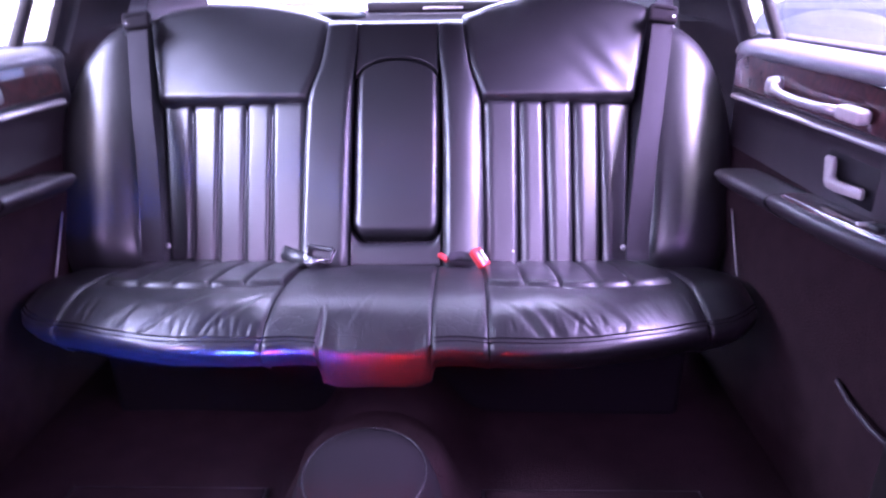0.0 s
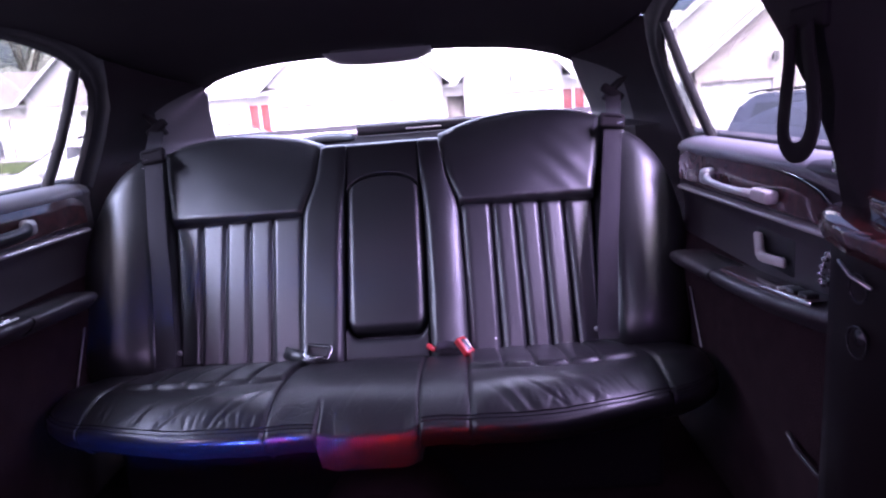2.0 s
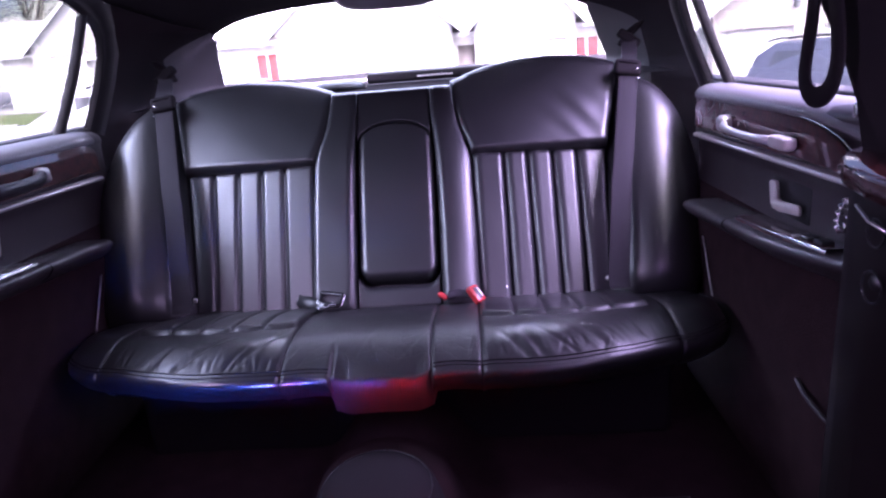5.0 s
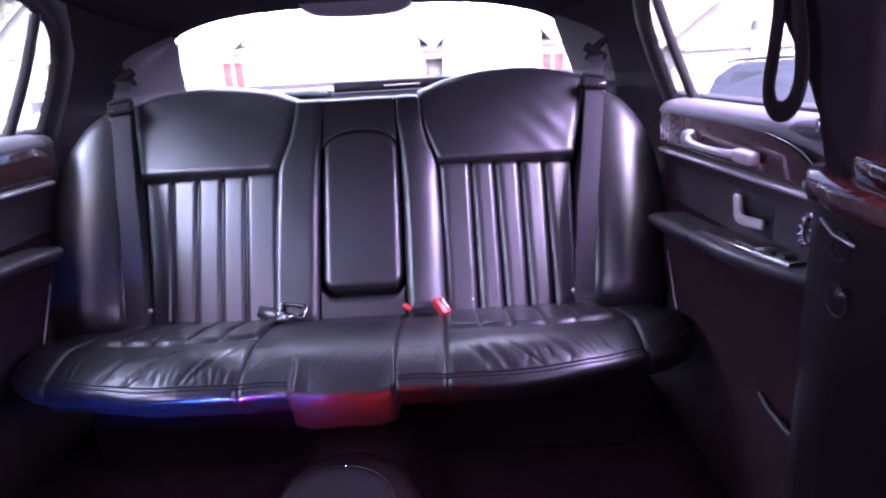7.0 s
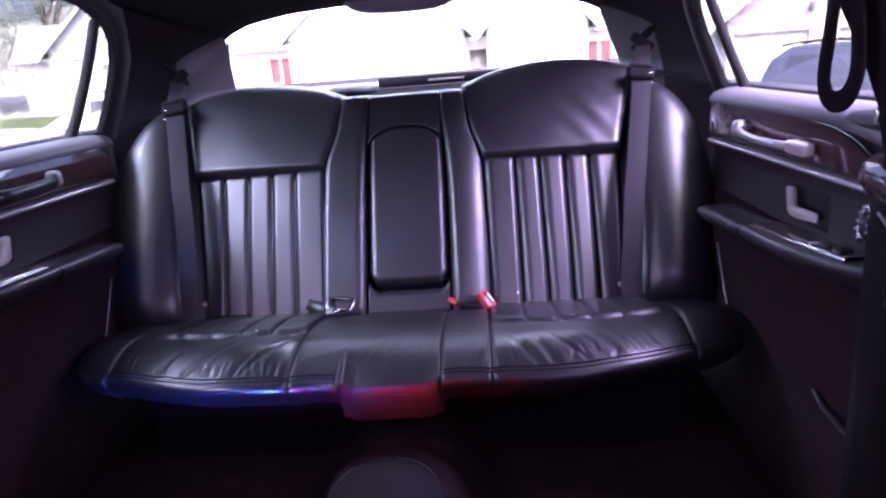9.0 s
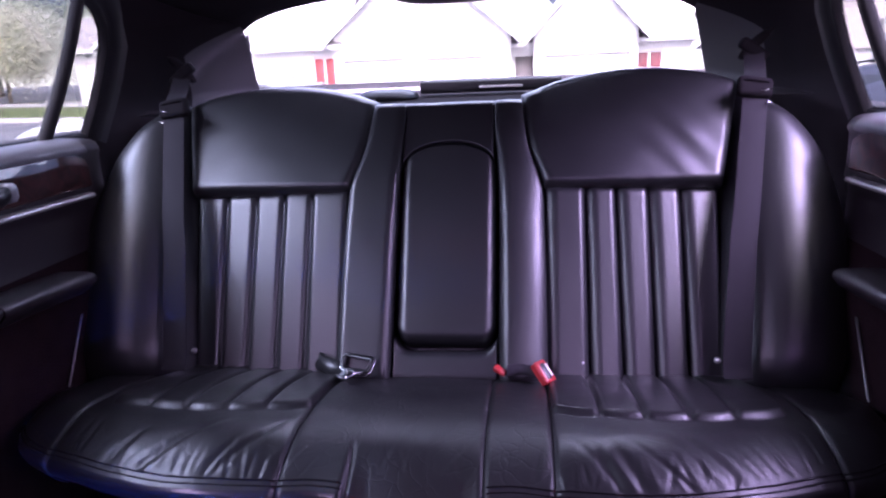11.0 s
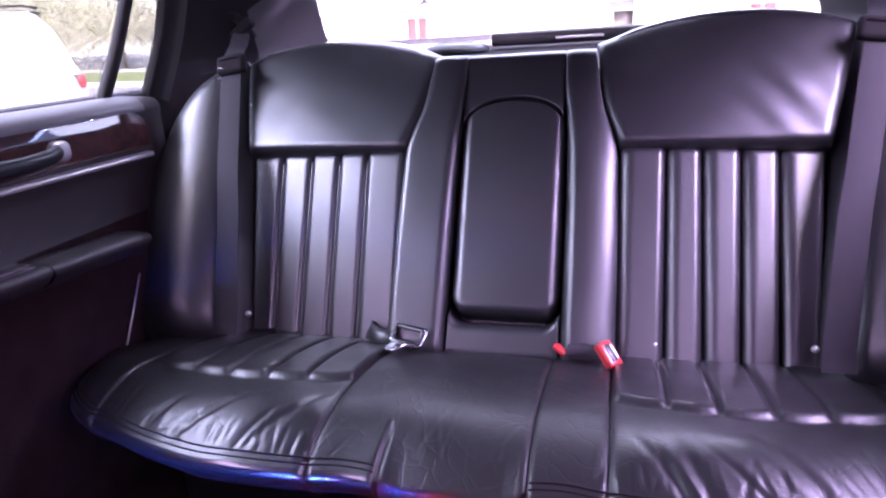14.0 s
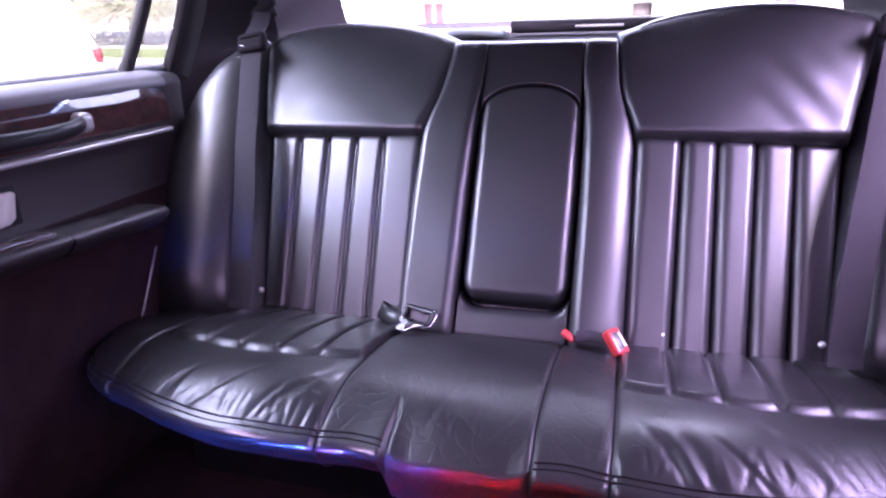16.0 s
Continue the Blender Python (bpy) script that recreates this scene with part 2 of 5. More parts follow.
def from_bm(bm):
    bmesh.ops.recalc_face_normals(bm, faces=bm.faces)
    bm.verts.index_update()
    v = [tuple(a.co) for a in bm.verts]
    f = [[a.index for a in b.verts] for b in bm.faces]
    bm.free()
    return v, f


def join(*some):
    v, f = [], []
    for a, b in some:
        k = len(v)
        v += list(a)
        f += [[i + k for i in q] for q in b]
    return v, f


def moved(vf, m):
    return [tuple(m @ Vector(a)) for a in vf[0]], vf[1]


def grid(P, wrap=False):
    """Quads over an array of points (m, n, 3); wrap closes the first axis."""
    m, n = P.shape[:2]
    f = []
    for i in range(m if wrap else m - 1):
        for j in range(n - 1):
            k = (i + 1) % m
            f.append([i * n + j, k * n + j, k * n + j + 1, i * n + j + 1])
    return P.reshape(-1, 3).tolist(), f


def box(c, s, r=0.004, seg=2):
    """A box with rounded edges: centre, size, radius."""
    bm = bmesh.new()
    bmesh.ops.create_cube(bm, size=1)
    for v in bm.verts:
        v.co = Vector([c[i] + v.co[i] * s[i] for i in range(3)])
    if r:
        bmesh.ops.bevel(bm, geom=bm.edges[:], offset=min(r, min(s) * 0.45), segments=seg, affect="EDGES", profile=0.5)
    return from_bm(bm)


def prism(poly, place, depth, r=0.003, seg=2):
    """A slab with rounded edges. poly: 2D outline; place(a, b, h) gives the point at height h over the outline's plane."""
    bm = bmesh.new()
    low = [bm.verts.new(place(a, b, 0)) for a, b in poly]
    top = [bm.verts.new(place(a, b, depth)) for a, b in poly]
    k = len(poly)
    bm.faces.new(low)
    face = bm.faces.new(top)
    for i in range(k):
        bm.faces.new([low[i], low[(i + 1) % k], top[(i + 1) % k], top[i]])
    if r:
        bmesh.ops.bevel(bm, geom=list(face.edges), offset=r, segments=seg, affect="EDGES", profile=0.5)
    return from_bm(bm)


def tube(points, r, seg=10, flat=1.0, closed=False):
    """A round bar along points; r may be a list; flat squeezes it across."""
    p = [Vector(a) for a in points]
    k = len(p)
    rr = r if hasattr(r, "__len__") else [r] * k
    up = Vector((0.13, 0.21, 0.97))
    rows = []
    for i in range(k):
        a, b = (p[i - 1], p[(i + 1) % k]) if closed else (p[max(i - 1, 0)], p[min(i + 1, k - 1)])
        t = (b - a).normalized()
        x = t.cross(up).normalized()
        y = t.cross(x)
        rows.append([tuple(p[i] + rr[i] * (math.cos(q) * x + flat * math.sin(q) * y)) for q in np.linspace(0, 2 * math.pi, seg, endpoint=False)])
    v = [q for row in rows for q in row]
    f = []
    for i in range(k if closed else k - 1):
        n = (i + 1) % k
        for j in range(seg):
            f.append([i * seg + j, i * seg + (j + 1) % seg, n * seg + (j + 1) % seg, n * seg + j])
    if not closed:
        f += [list(range(seg))[::-1], [(k - 1) * seg + j for j in range(seg)]]
    return v, f


def ribbon(points, sides, width, thick):
    """A flat strap along points; sides: the way across at each one."""
    rows = []
    for i, (p, s) in enumerate(zip(points, sides)):
        p, s = Vector(p), Vector(s).normalized()
        t = (Vector(points[min(i + 1, len(points) - 1)]) - Vector(points[max(i - 1, 0)])).normalized()
        n = t.cross(s).normalized()
        rows.append([tuple(p + a * s * width / 2 + b * n * thick / 2) for a, b in ((-1, -0.6), (-0.94, -1), (0.94, -1), (1, -0.6), (1, 0.6), (0.94, 1), (-0.94, 1), (-1, 0.6))])
    v = [q for row in rows for q in row]
    f = []
    for i in range(len(rows) - 1):
        for j in range(8):
            f.append([i * 8 + j, i * 8 + (j + 1) % 8, i * 8 + 8 + (j + 1) % 8, i * 8 + 8 + j])
    f += [list(range(8)), [len(rows) * 8 - 8 + j for j in range(8)][::-1]]
    return v, f


def lathe(profile, centre, axis, seg=24):
    """A turned shape: profile of (radius, height) along the axis."""
    a = Vector(axis).normalized()
    x = a.orthogonal().normalized()
    y = a.cross(x)
    P = np.array([[tuple(Vector(centre) + h * a + r * (math.cos(q) * x + math.sin(q) * y)) for r, h in profile] for q in np.linspace(0, 2 * math.pi, seg, endpoint=False)])
    return grid(P, wrap=True)


def curve(*pairs):
    """A smooth function through (x, y) pairs."""
    xs, ys = np.array([p[0] for p in pairs], float), np.array([p[1] for p in pairs], float)
    k = np.gradient(ys, xs)

    def f(x):
        x = np.clip(x, xs[0], xs[-1])
        i = np.clip(np.searchsorted(xs, x) - 1, 0, len(xs) - 2)
        h = xs[i + 1] - xs[i]
        t = (x - xs[i]) / h
        return (2 * t**3 - 3 * t**2 + 1) * ys[i] + (t**3 - 2 * t**2 + t) * h * k[i] + (3 * t**2 - 2 * t**3) * ys[i + 1] + (t**3 - t**2) * h * k[i + 1]

    return f


def bulge(dist, r):
    """A rounded edge: 0 at the edge, 1 from r inwards."""
    k = np.clip(dist / r, 0, 1)
    return np.sqrt(np.maximum(0, 1 - (1 - k) ** 2))


def ripple(x, y, scale, seed=0.0):
    """Smooth noise over arrays."""
    return np.array([[noise.noise(Vector((a * scale, b * scale, seed))) for a, b in zip(r, q)] for r, q in zip(x, y)])


# ---- the cabin's structure ----
FLOOR_Z = 0.08


def cabin():
    # floor with a driveshaft tunnel
    xs, ys = np.linspace(-0.86, 0.86, 87), np.linspace(-3.7, 0.25, 80)
    X, Y = np.meshgrid(xs, ys, indexing="ij")
    hump = 0.13 / (1 + np.exp((np.abs(X) - 0.135) / 0.022)) * np.clip((Y + 1.15) / 0.55, 0, 1) ** 0.7
    Z = FLOOR_Z + hump + 0.004 * np.sin(9 * X + 3 * Y)
    tagged(part("floor", *grid(np.stack([X, Y, Z], -1)), CARPET), "dark carpeted limousine floor with a raised tunnel", "floor", kind="structure")
    # headliner
    s, t = np.meshgrid(np.linspace(-1, 1, 61), np.linspace(0, 1, 70), indexing="ij")
    a = np.abs(s)
    yh = 0.437 + 0.17 * a**3
    Y = -3.7 + (yh + 3.7) * t
    xe = 0.735 - 0.135 * np.clip((Y - 0.05) / 0.55, 0, 1) ** 1.3
    zc = 1.29 - 0.127 * np.clip((Y + 0.4) / 0.84, 0, 1.2) ** 1.6
    ze = 1.222 - 0.118 * np.clip((Y + 0.1) / 0.70, 0, 1) ** 1.6
    Z = zc - (zc - ze) * a**3
    P = np.stack([s * xe, Y, Z], -1)
    lip = P[:, -1:, :] + np.array([0, 0.025, 0.035])
    P = np.concatenate([P, lip], 1)
    wide = np.where((P[:1, :, 1:2] < -0.66) & (P[:1, :, 1:2] > -0.78) | (P[:1, :, 1:2] < -1.5), 0.12, 0.075)
    wide = np.where(P[:1, :, 1:2] > -0.66, 0.012, wide)
    side = P[:1] + wide * np.array([-1, 0, 0]) + np.array([0, 0, 0.02])
    other = P[-1:] + wide * np.array([1, 0, 0]) + np.array([0, 0, 0.02])
    tagged(part("ceiling", *grid(np.concatenate([side, P, other], 0)), FABRIC), "dark grey cloth headliner above the cabin", "ceiling", kind="structure")
    # unseen outer skin, added to keep light from leaking past the headliner
    top = P.copy()
    top[:, :, 2] += 0.05
    top[:, :, 0] *= np.where(top[:, :, 1] < -0.66, 1.12, 1.02)
    tagged(part("roof", *grid(top), PLASTIC), "black painted limousine roof skin", "roof", kind="structure")
    # side trim from the door window back to the rear window
    for side in (-1, 1):
        def trim(q, z):
            k = float(np.clip((1.12 - z) / 0.18, 0, 1))
            ax, ay = 0.575 + 0.158 * k, 0.56 + 0.46 * k
            bx, by = 0.845 - 0.35 * max(z - 0.872, 0), 0.245 - 0.9 * max(z - 1.05, 0) ** 1.2
            swell = 0.018 * math.sin(math.pi * q)
            return (side * (bx + (ax - bx) * q + swell), by + (ay - by) * q, z)

        def sheet(q0, q1, low, high):
            return grid(np.array([[trim(q, low(q) + (high(q) - low(q)) * h) for q in np.linspace(q0, q1, 14)] for h in np.linspace(0, 1, 80)]))
        # pillar is darker above this edge: shade under the headliner put into the colour
        shade_edge = lambda q: 1.035 + 0.085 * max(0, (q - 0.5) / 0.5) ** 0.7
        foot, head = (lambda q: 0.30), (lambda q: 1.19)
        tagged(part("wall_quarter", *sheet(0, 0.53, foot, head), FABRIC), "black cloth quarter trim beside the rear seat", "trim", kind="structure")
        # hidden backing added so no outside light shows between the trim sheets
        back = sheet(0.44, 0.62, foot, head)
        tagged(part("wall_backing", *moved(back, Matrix.Translation((side * 0.012, 0.006, 0))), FABRIC), "dark backing sheet added behind the pillar joint to stop light", "trim", kind="structure")
        tagged(part("wall_pillar_shade", *sheet(0.53, 1, shade_edge, head), FABRIC), "upper pillar cloth with the shade under the headliner put into its colour", "trim", kind="structure")
        tagged(part("wall_pillar", *sheet(0.53, 1, foot, shade_edge), PILLAR_GREY), "grey cloth covered rear roof pillar", "pillar", kind="structure")
    # parcel shelf and the panel behind the seat
    X, Y = np.meshgrid(np.linspace(-0.80, 0.80, 50), np.linspace(0.37, 1.12, 30), indexing="ij")
    Z = 0.900 + 0.02 * (Y - 0.2)
    tagged(part("parcel_shelf", *grid(np.stack([X, Y, Z], -1)), FABRIC), "dark cloth parcel shelf behind the rear seat", "shelf", kind="structure")
    tagged(part("wall_rear", *box((0, 1.15, 0.5), (1.9, 0.04, 0.9), 0), VINYL), "plain bulkhead under the parcel shelf", "wall", kind="structure")
    # lower side walls behind the doors and the forward cabin
    for side in (-1, 1):
        tagged(part("wall_lower", *box((side * 0.90, -1.25, 0.45), (0.06, 5.0, 0.86), 0.004), VINYL), "black lower cabin side wall", "wall", kind="structure")
        tagged(part("wall_side", *box((side * 0.84, -0.72, 0.99), (0.08, 0.08, 0.56), 0.01), VINYL), "black padded side wall beside the door", "wall", kind="structure")
        tagged(part("wall_side", *box((side * 0.84, -2.63, 0.99), (0.08, 2.2, 0.56), 0.01), VINYL), "black padded side wall of the forward cabin", "wall", kind="structure")
        tagged(part("wall_side", *box((side * 0.84, -1.145, 0.80), (0.08, 0.77, 0.17), 0.01), VINYL), "black padded side wall under the long window", "wall", kind="structure")
        # unseen rail, added to block sky light leaking in over the long windows
        tagged(part("wall_header", *box((side * 0.85, -2.22, 1.285), (0.12, 3.06, 0.10), 0.01), VINYL), "black rail added out of view to stop light above the side windows", "wall", kind="structure")
        w = thing("window_1" if side < 0 else "window_2", "long tinted limousine side window", "window", kind="structure")
        part("pane", *box((side * 0.84, -1.145, 1.07), (0.005, 0.77, 0.37), 0), GLASS, w)
        part("window_frame", *box((side * 0.80, -1.145, 0.895), (0.03, 0.77, 0.02), 0.004), RUBBER, w)
    tagged(part("wall_front", *box((0, -3.75, 0.7), (1.8, 0.06, 1.3), 0.01), VINYL), "black partition wall at the front of the cabin", "wall", kind="structure")


cabin()


def rear_window():
    w = thing("window_3", "wide curved rear window of the car", "window", kind="structure")
    s, t = np.meshgrid(np.linspace(-1, 1, 41), np.linspace(0, 1, 16), indexing="ij")
    a = np.abs(s)
    x0, y0, z0 = s * 0.595, 0.455 + 0.17 * a**3, 1.165 - 0.062 * a**3
    x1, y1, z1 = s * 0.765, 1.10 - 0.05 * a**2, 0.93 + 0 * a
    P = np.stack([x0 + (x1 - x0) * t, y0 + (y1 - y0) * t, z0 + (z1 - z0) * t + 0.025 * np.sin(np.pi * t)], -1)
    part("pane", *grid(P), REAR_GLASS, w)
    for e in (0, -1):
        part("seal", *tube([tuple(q) for q in P[e, 1:]], 0.006, 8), RUBBER, w)


rear_window()

# ---- the rear bench ----
U, N, BASE = Vector((0, 0.5165, 0.8563)), Vector((0, -0.8563, 0.5165)), Vector((0, 0, 0.42))


def back_point(x, v, d):
    """A point on the backrest: across, up along it, and out of it."""
    return np.stack([x, BASE.y + U.y * v + N.y * d, BASE.z + U.z * v + N.z * d], -1)


def pad(xl, xr, vb, vt, base, thick, r, skirt=0.05, nu=28, nv=40, extra=None, round_top=None, round_low=None, sides=None, lip=None):
    """An upholstered pad on the backrest between the edges xl(v), xr(v), vb(x), vt(x); sides: own radii (v) for the two upright edges; lip(v): how much of the pad's height its edges keep."""
    q = (1 - np.cos(np.linspace(0, np.pi, nu))) / 2
    w = (1 - np.cos(np.linspace(0, np.pi, nv))) / 2
    s, t = np.meshgrid(q, w, indexing="ij")
    mid = (xl(0.2) + xr(0.2)) / 2
    v = vb(mid) + (vt(mid) - vb(mid)) * t
    for _ in range(3):
        x = xl(v) + (xr(v) - xl(v)) * s
        v = vb(x) + (vt(x) - vb(x)) * t
    f, g = v - vb(x), vt(x) - v
    rt = round_top or r
    rl, rr = sides or (lambda q: r, lambda q: r)
    side_round = bulge(x - xl(v), rl(v)) * bulge(xr(v) - x, rr(v))
    if lip:
        side_round = lip(v) + (1 - lip(v)) * side_round
    low = bulge(f, round_low or r)
    d = base + thick * side_round * low * bulge(g, rt)
    if extra:
        d = d + extra(x, v, s, t)
    P = back_point(x, v, d)
    back = back_point(x, v, np.full_like(d, base - skirt))
    full = np.concatenate([back[:1], P, back[-1:]], 0)
    first = np.concatenate([back[:1, :1], back[:, :1], back[-1:, :1]], 0)
    final = np.concatenate([back[:1, -1:], back[:, -1:], back[-1:, -1:]], 0)
    return grid(np.concatenate([first, full, final], 1))


def const(c):
    return lambda x: c + 0 * x


TOP = curve((0.0, 0.588), (0.10, 0.586), (0.158, 0.585), (0.236, 0.617), (0.33, 0.640), (0.41, 0.647), (0.50, 0.640), (0.577, 0.620), (0.635, 0.595))
INNER = curve((-0.05, 0.208), (0.30, 0.206), (0.37, 0.203), (0.453, 0.177), (0.60, 0.157))
OUTER = curve((-0.05, 0.530), (0.0, 0.533), (0.20, 0.548), (0.366, 0.564), (0.50, 0.595), (0.66, 0.632))
EDGE = curve((-0.06, 0.735), (0.0, 0.756), (0.10, 0.778), (0.227, 0.788), (0.39, 0.778), (0.48, 0.750), (0.555, 0.698), (0.60, 0.64))


def mirrored(inner, outer, side, shift=(0.014, 0.014)):
    """The left and right edges, in x, of what lies between two distances from the middle; the left half is cut a little wider."""
    if side > 0:
        return inner, outer
    return (lambda v: -outer(v) - shift[1]), (lambda v: -inner(v) - shift[0])


def bench():
    seat = thing("rear_bench_seat", "black leather rear bench with pleated panels and worn creased cushions", "car seat")
    # shell behind the pads
    part("backrest_shell", *pad(const(-0.66), const(0.66), const(-0.10), lambda x: TOP(np.abs(x)) - 0.030, -0.080, 0.030, 0.03, 0.06, 60, 30), LEATHER, seat)

    def crown(v, k):
        # the headrests arch gently from their lower edge back to the top
        u = v - 0.364
        return (-0.05 * u - 0.22 * u ** 2) if k > 0 else (-0.10 * u - 0.28 * u ** 2)

    for side in (-1, 1):
        def fold(x, v, s, t, k=side):
            # soft diagonal folds at the outer end of the headrest, more on the one that is used more
            a = np.abs(x)
            m = np.exp(-((a - 0.485) / 0.055) ** 2 - ((v - 0.470) / 0.075) ** 2)
            return (0.0032 if k > 0 else 0.0003) * m * np.sin((a - 0.80 * (0.60 - v)) * 78 + 1.2 + 1.5 * ripple(x, v, 5, 51)) + 0.003 * ripple(x, v, 4, k) + 0.0012 * ripple(x, v, 13, 4 + k) + crown(v, k)
        xl, xr = mirrored(INNER, OUTER, side)
        part("headrest", *pad(xl, xr, const(0.364), lambda x, k=side: TOP(np.abs(x)) + (0.020 if k > 0 else 0.016), -0.010, 0.036, 0.022, 0.10, 64, 56, fold, 0.034, 0.020, lip=const(0.55)), LEATHER, seat)
        tops, lows = ((0.205, 0.289, 0.352, 0.419, 0.484, 0.562), (0.203, 0.288, 0.354, 0.417, 0.481, 0.548)) if side > 0 else ((0.220, 0.304, 0.368, 0.434, 0.504, 0.578), (0.221, 0.304, 0.369, 0.435, 0.498, 0.553))
        panel = new("pleated_panel")
        panel.parent = seat
        for i in range(5):
            def cut(j):
                return lambda v: lows[j] + (tops[j] - lows[j]) * np.clip(v / 0.36, -0.2, 1)
            lo, hi = cut(i), cut(i + 1)
            xl, xr = mirrored(lambda v, f=lo: f(v) + 0.0008, lambda v, f=hi: f(v) - 0.0008, side, (0, 0))
            part("pleat", *pad(xl, xr, const(-0.05), const(0.3720), -0.016, 0.022 if side > 0 else 0.016, 0.030 if side > 0 else 0.013, 0.045, 30, 44, lambda x, v, s, t, k=i: 0.0014 * ripple(x, v, 6, k + 3.3 * side) + (0.06 * (v - 0.36) - 0.07 * (x - 0.38) if side > 0 else 0.10 * (v - 0.36) + 0.05 * (x + 0.40)), 0.020, 0.02, ((lambda q: 0.026), (lambda q: 0.014)) if side > 0 else None), LEATHER, panel)
        if side < 0:
            for j in range(1, 5):
                line = []
                for v in np.linspace(-0.035, 0.352, 24):
                    x = -float(lows[j] + (tops[j] - lows[j]) * np.clip(v / 0.36, -0.2, 1))
                    line.append(tuple(back_point(np.array(x), np.array(v), np.array(-0.0085 + 0.10 * (v - 0.36) + 0.05 * (x + 0.40)))))
                part("bead", *tube(line, 0.0026, 8), LEATHER, panel)
        # sewn welt just under the headrest's upper edge
        line = []
        for a in np.linspace(0.20, 0.575, 40):
            top = float(TOP(np.array(a))) + (0.020 if side > 0 else 0.016)
            v = top - 0.020
            x = a if side > 0 else -a - 0.014
            line.append(tuple(back_point(np.array(x), np.array(v), np.array(0.0222 + crown(v, side)))))
        part("welt", *tube(line, 0.0018, 6), LEATHER, seat)
        xl, xr = mirrored(lambda v: OUTER(v) + 0.002, EDGE, side, (0.014, 0.006))

        def sag(x, v, s, t, k=side):
            return 0.004 * ripple(x, v, 5, 9 + k) + (0.075 if k < 0 else 0.045) * (1 - bulge(EDGE(v) + 0.006 - np.abs(x), 0.165)) - 0.022 * np.clip((v - 0.3) / 0.3, 0, 1)
        inward, outward = (lambda q: 0.170), (lambda q: 0.165)
        part("bolster", *pad(xl, xr, const(-0.07), lambda x: 0.605 - 0.02 * (np.abs(x) - 0.6), -0.050, 0.132, 0.10, 0.08, 44, 44, sag, sides=(inward, outward) if side > 0 else (outward, inward)), LEATHER, seat)
        lo = curve((-0.05, 0.109), (0.0, 0.109), (0.05, 0.109), (0.30, 0.109), (0.44, 0.105), (0.50, 0.100), (0.60, 0.100))
        xl, xr = mirrored(lo, lambda v: INNER(v) - 0.003, side, (0, 0.014))
        crest, slope = (lambda q: 0.022), (lambda q: 0.075 if side > 0 else 0.016)
        part("inner_bolster", *pad(xl, xr, const(-0.06), lambda x: 0.590 + 0 * x, -0.034, 0.062, 0.042, 0.05, 40, 56, lambda x, v, s, t, k=side: 0.003 * ripple(x, v, 8, 20 + k) - 0.012 * np.clip((v - 0.36) / 0.22, 0, 1) ** 2, 0.03, sides=(crest, slope) if side > 0 else (slope, crest), lip=lambda q: (0.55 if side > 0 else 0.70) + (0.33 if side > 0 else 0.18) * np.clip((q - 0.26) / 0.24, 0, 1) ** 1.5), LEATHER, seat)
    # folding middle armrest
    arch = lambda x: 0.395 + 0.080 * np.sqrt(np.maximum(0, 1 - (np.abs(x) / 0.1085) ** 2.4))
    sole = lambda x: 0.034 + 0.030 * np.clip((np.abs(x) - 0.068) / 0.037, 0, 1) ** 2.5
    part("armrest_pad", *pad(const(-0.1050), const(0.1050), sole, arch, -0.052, 0.064, 0.024, 0.04, 44, 60, lambda x, v, s, t: 0.003 * ripple(x, v, 6, 31), 0.006, lip=const(0.5)), LEATHER, seat, "smooth black leather folding armrest")
    part("armrest_foot", *pad(const(-0.108), const(0.108), const(-0.05), lambda x: sole(x) - 0.005, -0.05, 0.058, 0.022, 0.04, 40, 18, sides=(lambda q: 0.004, lambda q: 0.004)), LEATHER, seat)
    part("armrest_recess", *pad(const(-0.118), const(0.118), const(0.0), const(0.52), -0.060, 0.004, 0.02, 0.02, 12, 12), LEATHER, seat)
    part("backrest_cap", *pad(const(-0.102), const(0.098), lambda x: arch(x) + 0.001, lambda x: 0.590 + 0 * x, -0.045, 0.056, 0.010, 0.06, 48, 36, lambda x, v, s, t: 0.003 * ripple(x, v, 9, 41), 0.03, 0.004, (lambda q: 0.006, lambda q: 0.006), const(0.90)), LEATHER, seat)
    # cushion
    rim = curve((0.0, -0.414), (0.05, -0.414), (0.085, -0.411), (0.11, -0.407), (0.15, -0.404), (0.19, -0.409), (0.27, -0.418), (0.36, -0.419), (0.45, -0.404), (0.54, -0.376), (0.60, -0.354), (0.66, -0.324), (0.70, -0.288), (0.735, -0.225), (0.750, -0.165))
    marks = (0.202, 0.278, 0.346, 0.417, 0.486, 0.568)

    rnd = random.Random(4)
    creases = []
    for side in (-1, 1):
        for k in range(26):
            a = 0.17 + 0.40 * (k + rnd.random()) / 26
            creases.append((side * a, rnd.uniform(0.004, 0.025), rnd.uniform(0.025, 0.075), rnd.uniform(-0.75, 0.35) * side, rnd.uniform(0.0020, 0.0040), rnd.uniform(0.0005, 0.0014)))
        for k in range(5):
            a = rnd.uniform(0.26, 0.50)
            creases.append((side * a, 0.010, rnd.uniform(0.08, 0.15), rnd.uniform(-0.9, -0.4) * side, rnd.uniform(0.005, 0.009), rnd.uniform(0.0015, 0.0030)))
    for k in range(9):
        creases.append((rnd.uniform(-0.085, 0.085), rnd.uniform(0.0, 0.05), rnd.uniform(0.04, 0.11), rnd.uniform(-0.8, 0.8), rnd.uniform(0.0025, 0.004), rnd.uniform(0.0003, 0.0008)))

    def height(x, y):
        a = np.abs(x)
        k = np.clip((0.02 - y) / 0.30, 0, 1)
        z = 0.379 + 0.068 * (1 - (1 - k) ** 1.7)
